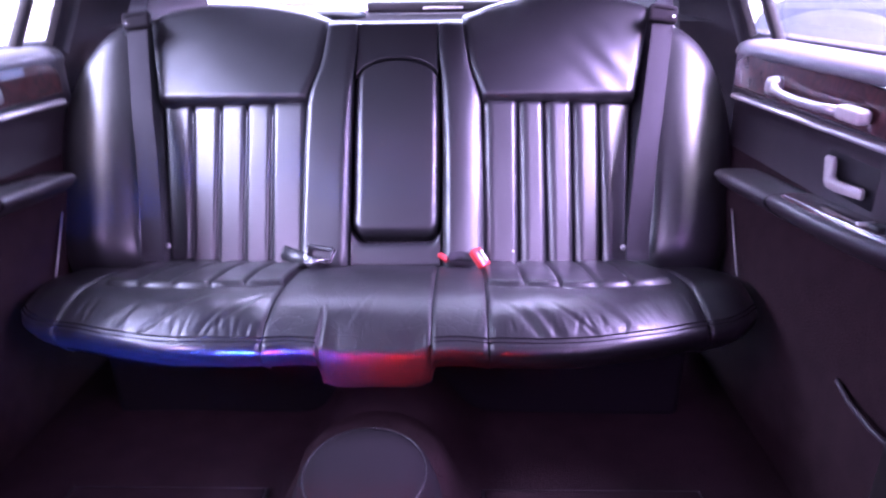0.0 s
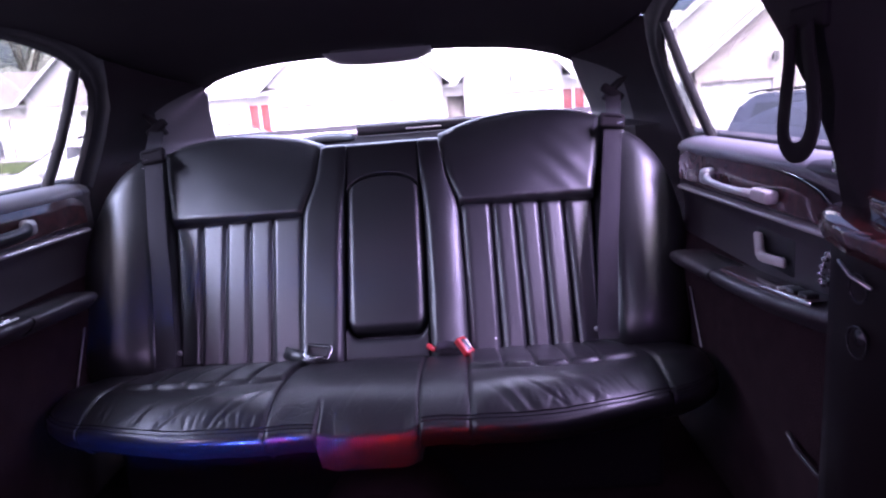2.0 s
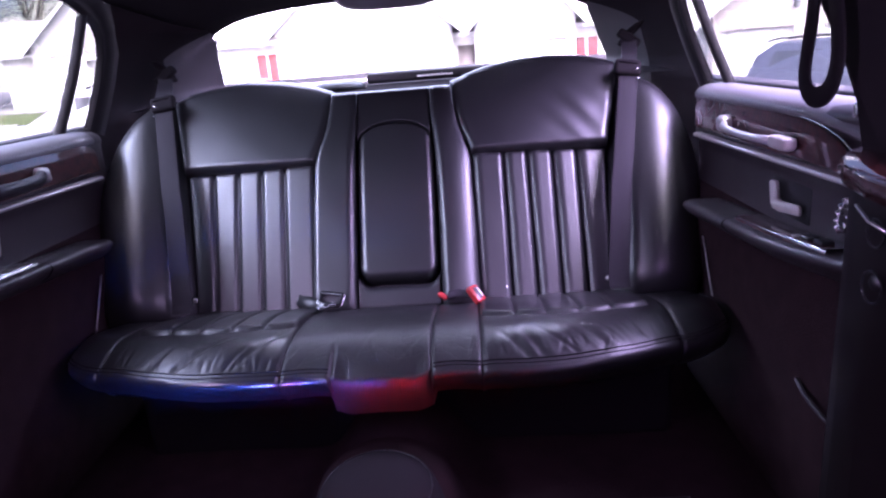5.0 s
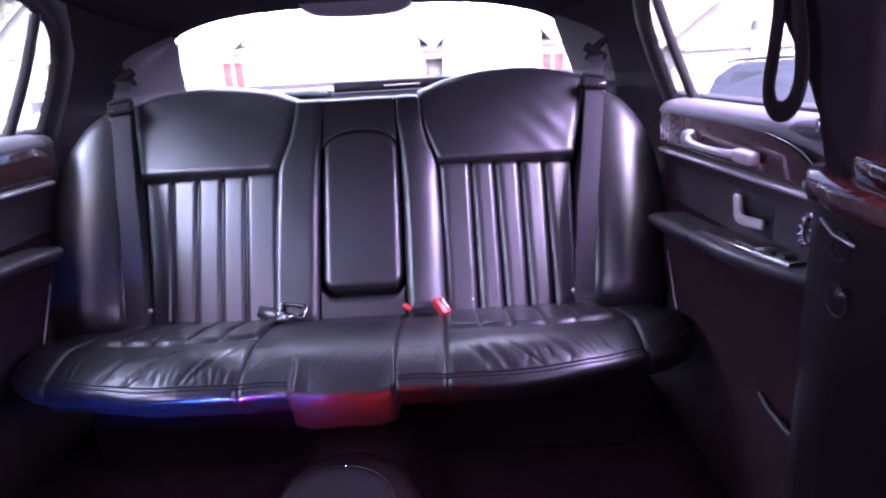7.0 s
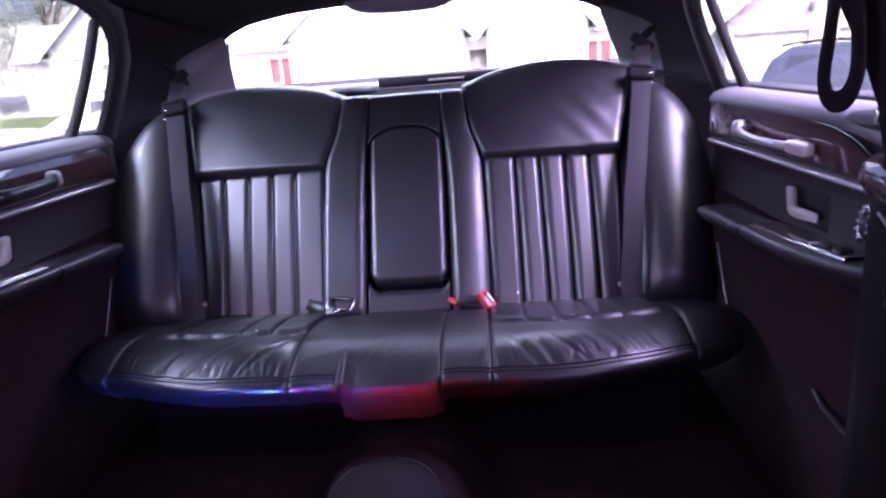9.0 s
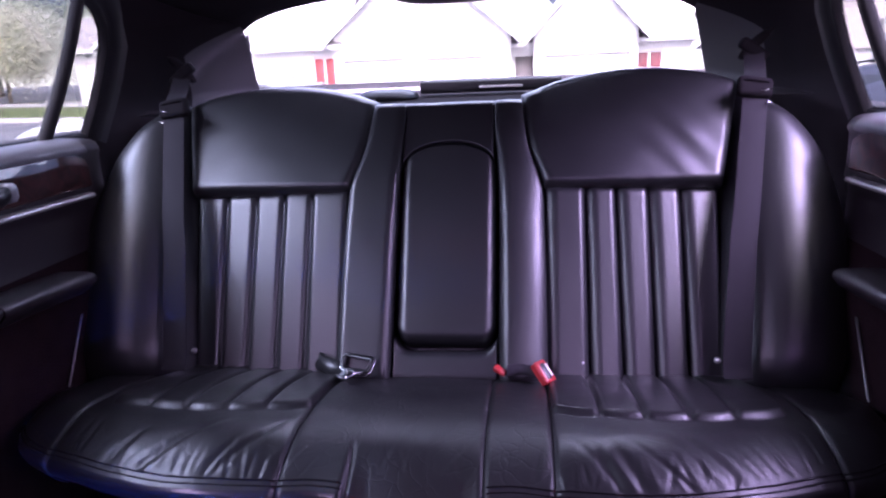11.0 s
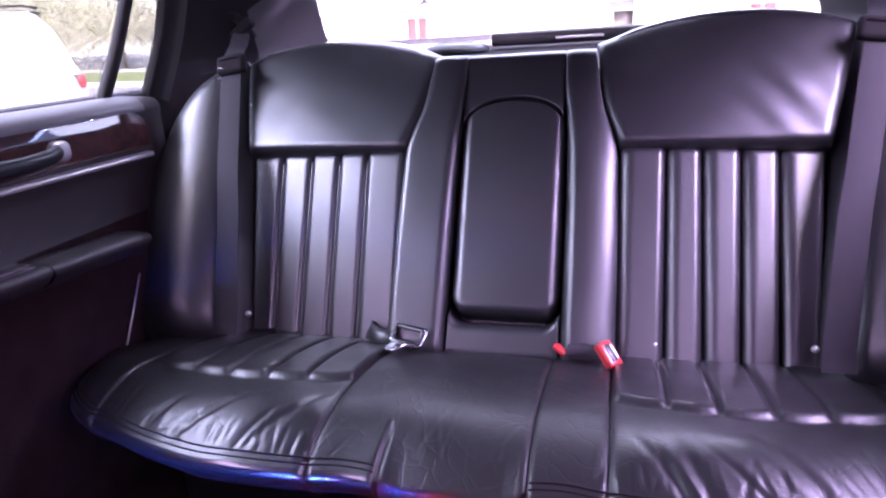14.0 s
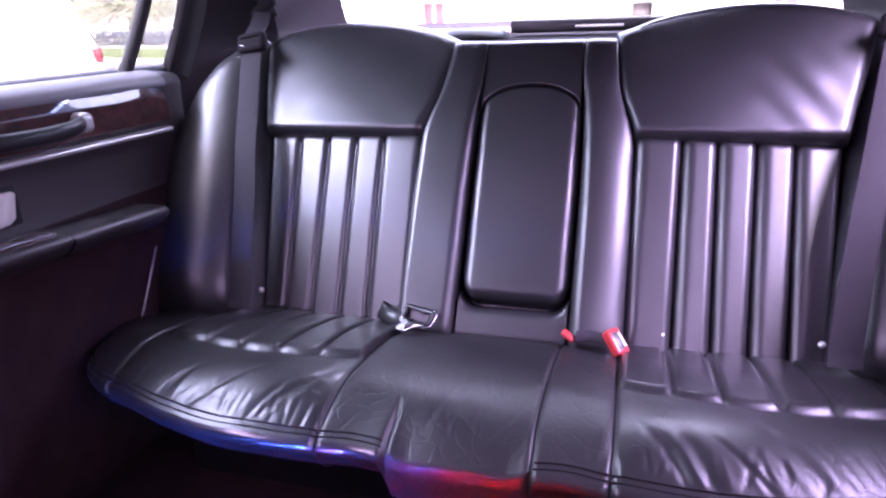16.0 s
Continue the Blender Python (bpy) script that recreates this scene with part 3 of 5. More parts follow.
        # pleats on the rear part
        for i in range(5):
            inside = (a > marks[i]) & (a < marks[i + 1])
            e = np.minimum(a - marks[i], marks[i + 1] - a)
            m = np.clip((a - marks[i]) / (marks[i + 1] - marks[i]), 0, 1)
            stop = -0.224 - 0.028 * np.sin(np.clip((a - 0.2) / 0.37, 0, 1) * np.pi) ** 0.8 - 0.005 * np.sin(np.pi * m)
            z = z + np.where(inside, (0.0105 * bulge(e, 0.013) - 0.0035 * np.exp(-(e / 0.0022) ** 2)) * (1 - (1 - np.clip((y - stop) / 0.018, 0, 1)) ** 2), 0)
        # short slit beside the middle flap, and the fold across it
        z = z - 0.007 * np.exp(-((x + 0.099 - 0.10 * np.clip(-0.36 - y, -0.03, 0)) / 0.0035) ** 2) * np.clip((-0.325 - y) / 0.03, 0, 1)
        z = z - 0.005 * np.clip((0.105 - a) / 0.02, 0, 1) * np.clip((-0.32 - y) / 0.10, 0, 1) ** 1.5
        z = z + 0.004 * ripple(x, y, 4, 2) + 0.0025 * ripple(x, y, 11, 8)
        # puffed front panel and its creases
        z = z + np.where((a > 0.205) & (a < 0.60), 0.010 * np.sin(np.clip((a - 0.205) / 0.393, 0, 1) * np.pi) ** 0.5 * np.exp(-((y + 0.36) / 0.09) ** 2), 0)
        f = rim(a)
        for cx, start, length, lean, wide, deep in creases:
            u = y - f - start
            w = x - cx - lean * u
            fade = np.clip(u / 0.012 + 0.5, 0, 1) * np.clip((length - u) / (0.5 * length), 0, 1)
            z = z - deep * fade * np.exp(-(w / wide) ** 2) + 0.5 * deep * fade * np.exp(-((w - 2 * wide) / (1.4 * wide)) ** 2)
        return z

    def cushion(name, x0, x1, r=0.011, n=30, label="", hide=LEATHER_SEAT):
        q = (1 - np.cos(np.linspace(0, np.pi, n))) / 2
        x = x0 + (x1 - x0) * q
        t = np.concatenate([np.linspace(0, 0.9, 110), np.linspace(0.9, 1.0, 16)[1:]])
        X = np.repeat(x[:, None], len(t), 1)
        F = rim(np.abs(X))
        Y = 0.06 + (F - 0.06) * t[None]
        e = np.minimum(X - x0, x1 - X)
        tip = bulge(0.750 - np.abs(X), 0.075)
        Z = height(X, Y) - 0.007 * (1 - bulge(e, r)) - 0.040 * (1 - tip)
        flap = np.clip((0.104 - np.abs(x)) / 0.006, 0, 1)
        Z = Z - (0.030 + 0.010 * np.clip((0.110 - np.abs(X)) / 0.04, 0, 1)) * (1 - np.clip((Y - F) / 0.12, 0, 1)) ** 1.9
        # over the rim and down the front
        rows = [np.stack([X, Y, Z], -1)]
        last = rows[0][:, -1]
        facing, skirt = [], []
        for f, dz in ((0.004, 0.002), (0.0075, 0.0045), (0.0105, 0.008), (0.0125, 0.012), (0.0135, 0.017), (0.0135, 0.022), (0.012, 0.028), (0.010, 0.034), (0.007, 0.041), (0.003, 0.049), (-0.003, 0.057), (-0.012, 0.068), (-0.032, 0.085), (-0.13, 0.120), (-0.20, 0.150), (-0.27, 0.175)):
            p = last.copy()
            p[:, 1] -= max(f, 0) * (1.1 - 0.75 * flap) + min(f, 0) * (1.0 - (0.62 if dz <= 0.085 else 0.0) * flap)
            p[:, 2] -= dz * (0.85 + 0.15 * flap)
            p[:, 1] += 0.006 * (1 - bulge(np.minimum(x - x0, x1 - x), r))
            if dz <= 0.0045:
                rows.append(p[:, None])
            if 0.0045 <= dz <= 0.085:
                facing.append(p[:, None])
            if dz >= 0.085:
                skirt.append(p[:, None])
        ob = part(name, *grid(np.concatenate(rows, 1)), hide, seat, label)
        # glossy strip added under the piping for reflections, leather on flap and beside it
        front, cut = np.concatenate(facing, 1), int(np.sum(x < -0.099))
        if cut > 1:
            part("facing", *grid(front[:cut + 1]), FACING, ob)
        if cut < n - 1:
            part("facing", *grid(front[cut:]), hide, ob)
        part("skirt", *grid(np.concatenate(skirt, 1)), MATTE, ob)
        return ob

    for x0, x1 in ((-0.750, -0.598), (-0.598, -0.200), (0.099, 0.200), (0.200, 0.598), (0.598, 0.750)):
        cushion("seat_cushion", x0, x1, n=170 if x1 - x0 > 0.2 else 44, hide=LEATHER_MIDDLE if x0 == 0.099 else LEATHER_SEAT)
    cushion("seat_centre", -0.200, 0.099, n=160, label="worn black leather middle cushion with a front flap", hide=LEATHER_MIDDLE)
    # twin stitched piping along the front edge
    for side in (-1, 1):
        for inset in (0.007, -0.001):
            line = []
            for a in np.linspace(0.104, 0.744, 92):
                y = float(rim(np.array([a]))[0]) + inset
                z = float(height(np.array([[side * a]]), np.array([[y]]))[0, 0]) - 0.030 * (1 - max(inset, 0) / 0.12) ** 1.9
                z -= 0.040 * (1 - float(bulge(np.array([0.750 - a]), 0.075)[0])) + max(0, -inset)
                line.append((side * a, y, z + 0.0006))
            part("piping", *tube(line, 0.0014, 6), MATTE, seat)
    part("seat_base", *box((0, 0.06, 0.22), (1.30, 0.42, 0.30), 0.02), MATTE, seat)
    part("tunnel_cap", *lathe([(0.0, 0.052), (0.05, 0.050), (0.085, 0.042), (0.104, 0.030), (0.108, 0.026), (0.112, 0.024), (0.128, -0.02), (0.140, -0.09)], (-0.012, -0.52, 0.20), (0, -0.12, 1), 32), MATTE, seat, "rounded black cover at the end of the floor tunnel")
    part("tunnel_shroud", *lathe([(0.0, 0.020), (0.08, 0.018), (0.112, 0.008), (0.130, -0.010), (0.146, -0.05), (0.175, -0.11)], (-0.008, -0.445, 0.205), (0, -0.05, 1), 32), CARPET, seat, "dark carpet rising round the tunnel cover")
    ring = [(-0.012 + 0.1045 * math.cos(q), -0.52 - 0.12 * 0.0305 + 0.1045 * math.sin(q), 0.2305 + 0.12 * 0.1045 * math.sin(q)) for q in np.linspace(0, 2 * math.pi, 40, endpoint=False)]
    part("tunnel_welt", *tube(ring, 0.0013, 6, 1.0, True), PLASTIC, seat)
    # small chrome bead added to give the cover its white glint
    part("tunnel_glint", *lathe([(0, 0.003), (0.0025, 0.0025), (0.0032, 0.0), (0.0032, -0.004)], (-0.006, -0.422, 0.2440), (0, 0, 1), 10), CHROME, seat, "tiny bright button on the tunnel cover")
    # anchor studs
    for x, v, out in ((0.53, 0.012, -0.012), (0.272, 0.004, -0.012), (-0.545, 0.02, -0.018)):
        c = back_point(np.array(x), np.array(v), np.array(out))
        part("stud", *lathe([(0, 0.004), (0.004, 0.0035), (0.006, 0.001), (0.0065, -0.004)], c, N, 14), SATIN, seat, "small pale anchor stud")


bench()


# ---- doors ----
def glass_x(z):
    return 0.84 - 0.35 * (z - 0.872)


def door(side):
    d = thing("rear_door", "black car door with glossy burl inlay and satin trim", "car door", "rear doors")

    def at(y, z, x):
        return (side * x, y, z)

    # padded panel: a rounded section swept along the car
    section = [(0.845, 0.872), (0.83, 0.876), (0.80, 0.874), (0.782, 0.868), (0.772, 0.858), (0.770, 0.848), (0.776, 0.842), (0.778, 0.80), (0.778, 0.768), (0.776, 0.752), (0.785, 0.742), (0.790, 0.72), (0.790, 0.66), (0.784, 0.64), (0.772, 0.60), (0.755, 0.56), (0.752, 0.50), (0.758, 0.40), (0.766, 0.25), (0.772, 0.10), (0.80, 0.08)]
    ys = np.concatenate([np.linspace(-0.72, 0.11, 42), np.linspace(0.12, 0.27, 12)])
    P = np.array([[at(y, z + (0.010 * max(0, (-0.45 - y) / 0.27) if z > 0.8 else 0) - (0.02 * max(0, (y - 0.11) / 0.16) ** 2 if z > 0.8 else 0), x + (0.86 - x) * max(0, (y - 0.11) / 0.16) ** 2) for x, z in section] for y in ys])
    part("door_panel", *grid(P[:, :14]), VINYL, d)
    part("door_carpet", *grid(P[:, 13:]), CARPET, d, "dark carpet on the lower door")
    sill = [(0.846, 0.874), (0.83, 0.879), (0.80, 0.878), (0.781, 0.872), (0.770, 0.861), (0.7665, 0.850), (0.770, 0.846)]
    P = np.array([[at(y, z - 0.022 * max(0, (-0.42 - y) / 0.2) ** 1.5 * (x < 0.79), x) for x, z in sill] for y in np.linspace(-0.66, 0.112, 50)])
    part("window_sill", *grid(P), SILL, d, "grey padded window sill")
    # burl inlay
    up = curve((-0.585, 0.776), (-0.575, 0.800), (-0.55, 0.818), (-0.50, 0.834), (-0.40, 0.846), (-0.24, 0.848), (-0.05, 0.845), (0.085, 0.840), (0.102, 0.832))
    yy = np.linspace(-0.585, 0.102, 46)
    P = []
    for y in yy:
        top = float(up(np.array([y]))[0])
        P.append([at(y, 0.773 + (top - 0.773) * k, 0.776 - 0.013 * min(1, k / 0.06) + (0.003 if side > 0 else 0.010) * max(0, (k - 0.74) / 0.4)) for k in np.linspace(0, 1, 24)])
    part("wood_inlay", *grid(np.array(P)), WOOD, d, "glossy dark red burl inlay")
    edge = [at(y, float(up(np.array([y]))[0]) + 0.001, 0.771) for y in yy]
    part("inlay_bead", *tube(edge, 0.0022, 6), CHROME, d)
    # satin strip
    P = np.array([[at(y, 0.7615 - 0.012 * y + dz - 0.004, 0.776 - ox) for dz, ox in ((-0.006, 0), (-0.005, 0.012), (-0.001, 0.017), (0.003, 0.016), (0.006, 0.012), (0.007, 0))] for y in np.linspace(-0.575, 0.104, 20)])
    part("trim_strip", *grid(P), TRIM, d, "satin metal trim strip")
    # pull handle
    back = 0.0 if side > 0 else -0.032
    bar = [at(-0.112 + back, 0.806, 0.770), at(-0.118 + back, 0.808, 0.752), at(-0.135 + back, 0.806, 0.742), at(-0.17 + 0.5 * back, 0.802, 0.737), at(-0.24, 0.800, 0.735), at(-0.31, 0.801, 0.737), at(-0.36, 0.803, 0.740)]
    pull = part("pull_handle", *tube(bar, [0.008, 0.008, 0.007, 0.006, 0.006, 0.006, 0.007] if side > 0 else [0.011, 0.012, 0.0125, 0.012, 0.012, 0.012, 0.0125], 14, 1.2), SATIN if side > 0 else PLASTIC, d, "curved door pull")
    part("handle_cap", *box(at(-0.392, 0.803, 0.748), (0.026, 0.066, 0.024), 0.008, 4), BEIGE, pull, "pale satin handle end cap")
    part("handle_foot", *box(at(-0.112 + back, 0.807, 0.756), (0.036, 0.032, 0.036), 0.012, 4), SATIN, pull)
    # door opener
    poly = [(-0.290, 0.712), (-0.296, 0.717), (-0.316, 0.718), (-0.321, 0.714), (-0.327, 0.690), (-0.335, 0.684), (-0.405, 0.690), (-0.411, 0.687), (-0.413, 0.676), (-0.409, 0.672), (-0.335, 0.664), (-0.312, 0.664), (-0.300, 0.672)]
    part("door_opener", *prism(poly, lambda a, b, h: at(a, b, 0.782 - h), 0.006, 0.002), BEIGE, d, "L-shaped pale satin door opener")
    part("opener_recess", *box(at(-0.352, 0.692, 0.792), (0.006, 0.15, 0.075), 0.003), PLASTIC, d)
    # bright edge strip low behind the door
    part("edge_strip", *ribbon([at(-0.030, 0.53, 0.746), at(-0.072, 0.460, 0.746), at(-0.104, 0.408, 0.746)], [(0, 0.8, 0.5)] * 3, 0.007, 0.003), SATIN, d)
    # armrest
    prof = [(0.79, -0.010), (0.78, 0.000), (0.745, 0.002), (0.715, 0.001), (0.704, -0.001), (0.698, -0.005), (0.696, -0.011), (0.699, -0.018), (0.710, -0.030), (0.735, -0.046), (0.765, -0.054)]
    line = curve((-0.73, 0.682), (-0.60, 0.664), (-0.45, 0.650), (-0.27, 0.638), (-0.10, 0.628), (0.03, 0.618))

    def rest(y0, y1, push, n):
        return np.array([[at(y, float(line(np.array([y]))[0]) + dz, x + push + 0.030 * max(0, (-0.40 - y) / 0.3) ** 1.6 * (x < 0.76)) for x, dz in prof] for y in np.linspace(y0, y1, n)])
    a = part("armrest", *grid(rest(-0.268, -0.03, 0.0, 16)), VINYL, d)
    part("armrest", *grid(rest(-0.73, -0.270, 0.003, 30)), VINYL, d)
    P = np.array([[at(y, float(line(np.array([y]))[0]) + 0.0035 + b, x + 0.018 * max(0, (-0.40 - y) / 0.3) ** 1.6) for x, b in ((0.716, -0.004), (0.718, 0.002), (0.724, 0.004), (0.770, 0.004), (0.774, 0.0), (0.775, -0.004))] for y in np.linspace(-0.60, -0.285, 24)])
    w = part("switch_plate", *grid(P), WOOD, d, "glossy burl switch plate")
    part("switch_bezel", *tube([at(y, float(line(np.array([y]))[0]) + 0.006, 0.7185 + 0.018 * max(0, (-0.40 - y) / 0.3) ** 1.6) for y in np.linspace(-0.60, -0.285, 20)], 0.0016, 6), CHROME, w)
    for y in (-0.52, -0.56):
        part("window_switch", *box(at(y, float(line(np.array([y]))[0]) + 0.010, 0.745), (0.022, 0.026, 0.008), 0.003), PLASTIC, w)
    part("switch_ashtray", *box(at(-0.495, 0.6625, 0.742), (0.028, 0.010, 0.006), 0.002), SATIN, w)
    # map pocket lip low on the door
    part("pocket_lip", *tube([at(-0.50, 0.40, 0.752), at(-0.55, 0.396, 0.742), at(-0.62, 0.396, 0.736), at(-0.70, 0.405, 0.736)], 0.004, 8), VINYL, d)
    # window: surround, divider and two panes
    outline = [(-0.80, 1.212), (-0.45, 1.214), (-0.17, 1.211), (-0.06, 1.203), (0.03, 1.191), (0.09, 1.177), (0.145, 1.156), (0.186, 1.136), (0.216, 1.105), (0.231, 1.06), (0.230, 1.00), (0.222, 0.95), (0.202, 0.868)]
    rows = []
    for i, (y, z) in enumerate(outline):
        a, b = outline[max(0, i - 1)], outline[min(len(outline) - 1, i + 1)]
        n = Vector((-(b[1] - a[1]), b[0] - a[0])).normalized()
        row = []
        for off, inn in ((-0.002, 0.004), (0.004, -0.010), (0.010, -0.014), (0.016, -0.010), (0.022, -0.016), (0.034, -0.022), (0.050, -0.020), (0.085, -0.012)):
            q = (y + n.x * off, z + n.y * off)
            row.append(at(q[0], q[1], glass_x(q[1]) + inn))
        rows.append(row)
    part("window_frame", *grid(np.array(rows)), RUBBER, d, "black window surround with rubber seals")
    bar = []
    for k in np.linspace(0, 1, 12):
        z = 0.868 + 0.29 * k
        y = 0.075 + 0.054 * k + 0.012 * math.sin(math.pi * k)
        bar.append([at(y + dy * (1 - 0.25 * k), z, glass_x(z) + dx) for dy, dx in ((-0.0165, 0.004), (-0.0155, -0.010), (-0.009, -0.015), (0.009, -0.015), (0.0155, -0.010), (0.0165, 0.004))])
    part("window_divider", *grid(np.array(bar)), RUBBER, d)
    z = np.linspace(0.860, 1.23, 6)
    P = np.array([[at(y, b, glass_x(b)) for b in z] for y in np.linspace(-0.80, 0.26, 12)])
    part("pane", *grid(P), GLASS, d)
    part("window_seal", *tube([at(y, 0.874, 0.836) for y in np.linspace(-0.80, 0.205, 20)], 0.005, 6), RUBBER, d)
    part("lock_tab", *box(at(-0.572, 0.872, 0.772), (0.014, 0.012, 0.022), 0.003), CHROME, d)


door(-1)
door(1)


# ---- belts ----
def belt(side):
    b = thing("seat_belt", "dark woven shoulder belt with a plastic guide", "seat belt", "shoulder belts")
    pts, sides = [], []
    for v in np.linspace(0.56, -0.03, 24):
        x = 0.541 + 0.033 * max(v, 0) / 0.23 if v < 0.23 else 0.574 + 0.058 * (v - 0.23) / 0.31
        d = 0.065 - 0.030 * max(0, (v - 0.3) / 0.3)
        p = back_point(np.array(side * x), np.array(v), np.array(d))
        pts.append(tuple(p))
        sides.append((1, 0, 0))
    part("webbing", *ribbon(pts, sides, 0.050, 0.0025), WEBBING, b)
    g = back_point(np.array(side * 0.632), np.array(0.562), np.array(0.045))
    m = Matrix.Translation(tuple(g)) @ Euler((radians(-25), radians(side * 8), 0)).to_matrix().to_4x4()
    guide = part("guide", *moved(box((0, 0, 0), (0.070, 0.024, 0.044), 0.010, 4), m), MATTE, b)
    part("guide_band", *moved(tube([(-0.034, -0.002, 0.010), (-0.02, -0.013, 0.011), (0.02, -0.013, 0.011), (0.034, -0.002, 0.010)], 0.0035, 8), m), MATTE, guide)
    for k in (0, 1):
        part("clip", *moved(tube([(side * 0.032, -0.0125, -0.004 - 0.026 * k), (side * (0.010 + 0.008 * k), -0.0135, -0.011 - 0.026 * k)], 0.0017, 6), m), CHROME, guide)
    up = [(g[0] + side * 0.004, g[1] + 0.01, g[2] + 0.012), (side * 0.655, 0.330, 0.965), (side * 0.662, 0.365, 0.995)]
    part("webbing", *ribbon(up, [(1, -0.35 * side, 0)] * 3, 0.042, 0.0025), WEBBING, b)
    part("anchor", *moved(box((0, 0, 0), (0.070, 0.024, 0.026), 0.008, 3), Matrix.Translation((side * 0.662, 0.368, 1.000)) @ Euler((0, radians(side * 35), 0)).to_matrix().to_4x4()), MATTE, b)
    part("anchor_cover", *tube([(side * 0.640, 0.372, 0.985), (side * 0.662, 0.385, 1.008), (side * 0.690, 0.392, 1.030), (side * 0.708, 0.396, 1.042)], [0.012, 0.020, 0.018, 0.006], 12, 0.6), FABRIC, b)


belt(-1)
belt(1)


def latch_plate():
    b = thing("belt_tongue", "steel seat belt tongue lying on the cushion", "belt tongue")
    m = Matrix.Translation((-0.172, -0.050, 0.424)) @ Euler((radians(40), radians(4), radians(-12))).to_matrix().to_4x4() @ Matrix.Scale(1.08, 4)
    ring = [(-0.029, 0.0), (-0.031, 0.024), (-0.027, 0.029), (0.027, 0.029), (0.031, 0.024), (0.029, 0.0), (0.024, -0.004), (-0.024, -0.004)]
    part("loop", *moved(tube([(x, y, 0) for x, y in ring], 0.0034, 8, 0.8, True), m), STEEL, b)
    part("loop_cover", *moved(tube([(x * 0.88, 0.0125 + (y - 0.0125) * 0.80, 0.003) for x, y in ring], 0.0040, 8, 0.8, True), m), PLASTIC, b, "black plastic lining of the belt slot")
    low = Matrix.Translation((-0.174, -0.058, 0.4290)) @ Euler((radians(-6), radians(4), radians(-14))).to_matrix().to_4x4()
    part("blade", *moved(prism([(-0.026, 0.004), (0.026, 0.004), (0.021, -0.010), (0.013, -0.015), (0.012, -0.042), (0.006, -0.047), (-0.006, -0.047), (-0.012, -0.042), (-0.013, -0.015), (-0.021, -0.010)], lambda x, y, h: (x, y, h - 0.002), 0.004, 0.001), low), STEEL, b)
    strap = [(-0.200, -0.035, 0.418), (-0.225, -0.030, 0.421), (-0.255, -0.010, 0.420), (-0.270, 0.03, 0.410)]
    part("sleeve", *ribbon(strap, [(0.25, 0.6, 0.7)] * 4, 0.030, 0.010), PLASTIC, b)


def buckle(x, y, z, turn, tilt, size, facing):
    b = thing("belt_buckle", "red seat belt buckle with a dark stalk", "belt buckle", "buckles on the cushion")
    m = Matrix.Translation((x, y, z)) @ Euler((radians(tilt), radians(facing), radians(turn))).to_matrix().to_4x4()
    part("housing", *moved(box((0, 0, 0), (0.030 * size, 0.050 * size, 0.020 * size), 0.005, 3), m), RED_PLASTIC, b)
    part("slot", *moved(box((0, 0.0, 0.0102 * size), (0.012 * size, 0.034 * size, 0.002), 0.0008), m), PLASTIC if size > 0.7 else RED_PLASTIC, b)
    if size > 0.7:
        part("label", *moved(box((0.007, 0.0, 0.0106), (0.004, 0.026, 0.0015), 0.0005), m), WHITE_PAINT, b)
    return b


latch_plate()
buckle(0.194, -0.058, 0.428, 46, 42, 0.95, 0)
b2 = buckle(0.112, -0.042, 0.424, 70, 30, 0.55, 0)
part("stalk", *ribbon([(0.125, -0.048, 0.427), (0.150, -0.045, 0.430), (0.178, -0.045, 0.424)], [(0, 0.6, 0.8)] * 3, 0.020, 0.008), WEBBING, b2)


# ---- shelf, header and fittings ----
def brake_light():
    b = thing("brake_light", "long black centre brake light housing on the parcel shelf", "brake light")
    part("housing", *box((0.07, 0.74, 0.937), (0.40, 0.09, 0.034), 0.007, 3), PLASTIC, b)
    part("ledge", *box((0.10, 0.694, 0.934), (0.12, 0.004, 0.006), 0.001), SATIN, b)


def shelf_speaker():
    s = thing("shelf_speaker", "low black speaker cover on the parcel shelf", "speaker")
    part("cover", *lathe([(0.0, 0.024), (0.05, 0.023), (0.075, 0.017), (0.085, 0.006), (0.086, 0.0)], (-0.215, 0.66, 0.914), (0, 0, 1), 28), PLASTIC, s)


def header_lamp():
    h = thing("header_lamp", "grey oval lamp on the rear roof header", "dome lamp")
    P = []
    for q in np.linspace(-1, 1, 25):
        w = math.sqrt(max(0, 1 - q * q)) * 0.5 + 0.5 * (1 - abs(q) ** 6)
        P.append([(0.0 + 0.155 * q, 0.405 + 0.035 * t, 1.170 - 0.030 * w * math.sin(math.pi * k) ** 0.7 - 0.012 * k) for k, t in zip(np.linspace(0, 1, 9), np.linspace(-1, 1.6, 9))])
    part("housing", *grid(np.array(P)), SILL, h)
    part("base", *box((0, 0.41, 1.180), (0.27, 0.06, 0.02), 0.006), PLASTIC, h)


def overhead_lamp():
    o = thing("reading_lamp", "small glossy reading lamp in the headliner", "lamp")
    part("bezel", *lathe([(0.0, -0.004), (0.030, -0.006), (0.040, -0.010), (0.046, -0.004), (0.047, 0.01)], (-0.30, -0.25, 1.270), (0, 0, 1), 24), PLASTIC, o)
    part("lens", *lathe([(0.0, -0.010), (0.014, -0.009), (0.020, -0.004)], (-0.30, -0.25, 1.268), (0, 0, 1), 20), CHROME, o)


brake_light()
shelf_speaker()
header_lamp()
overhead_lamp()


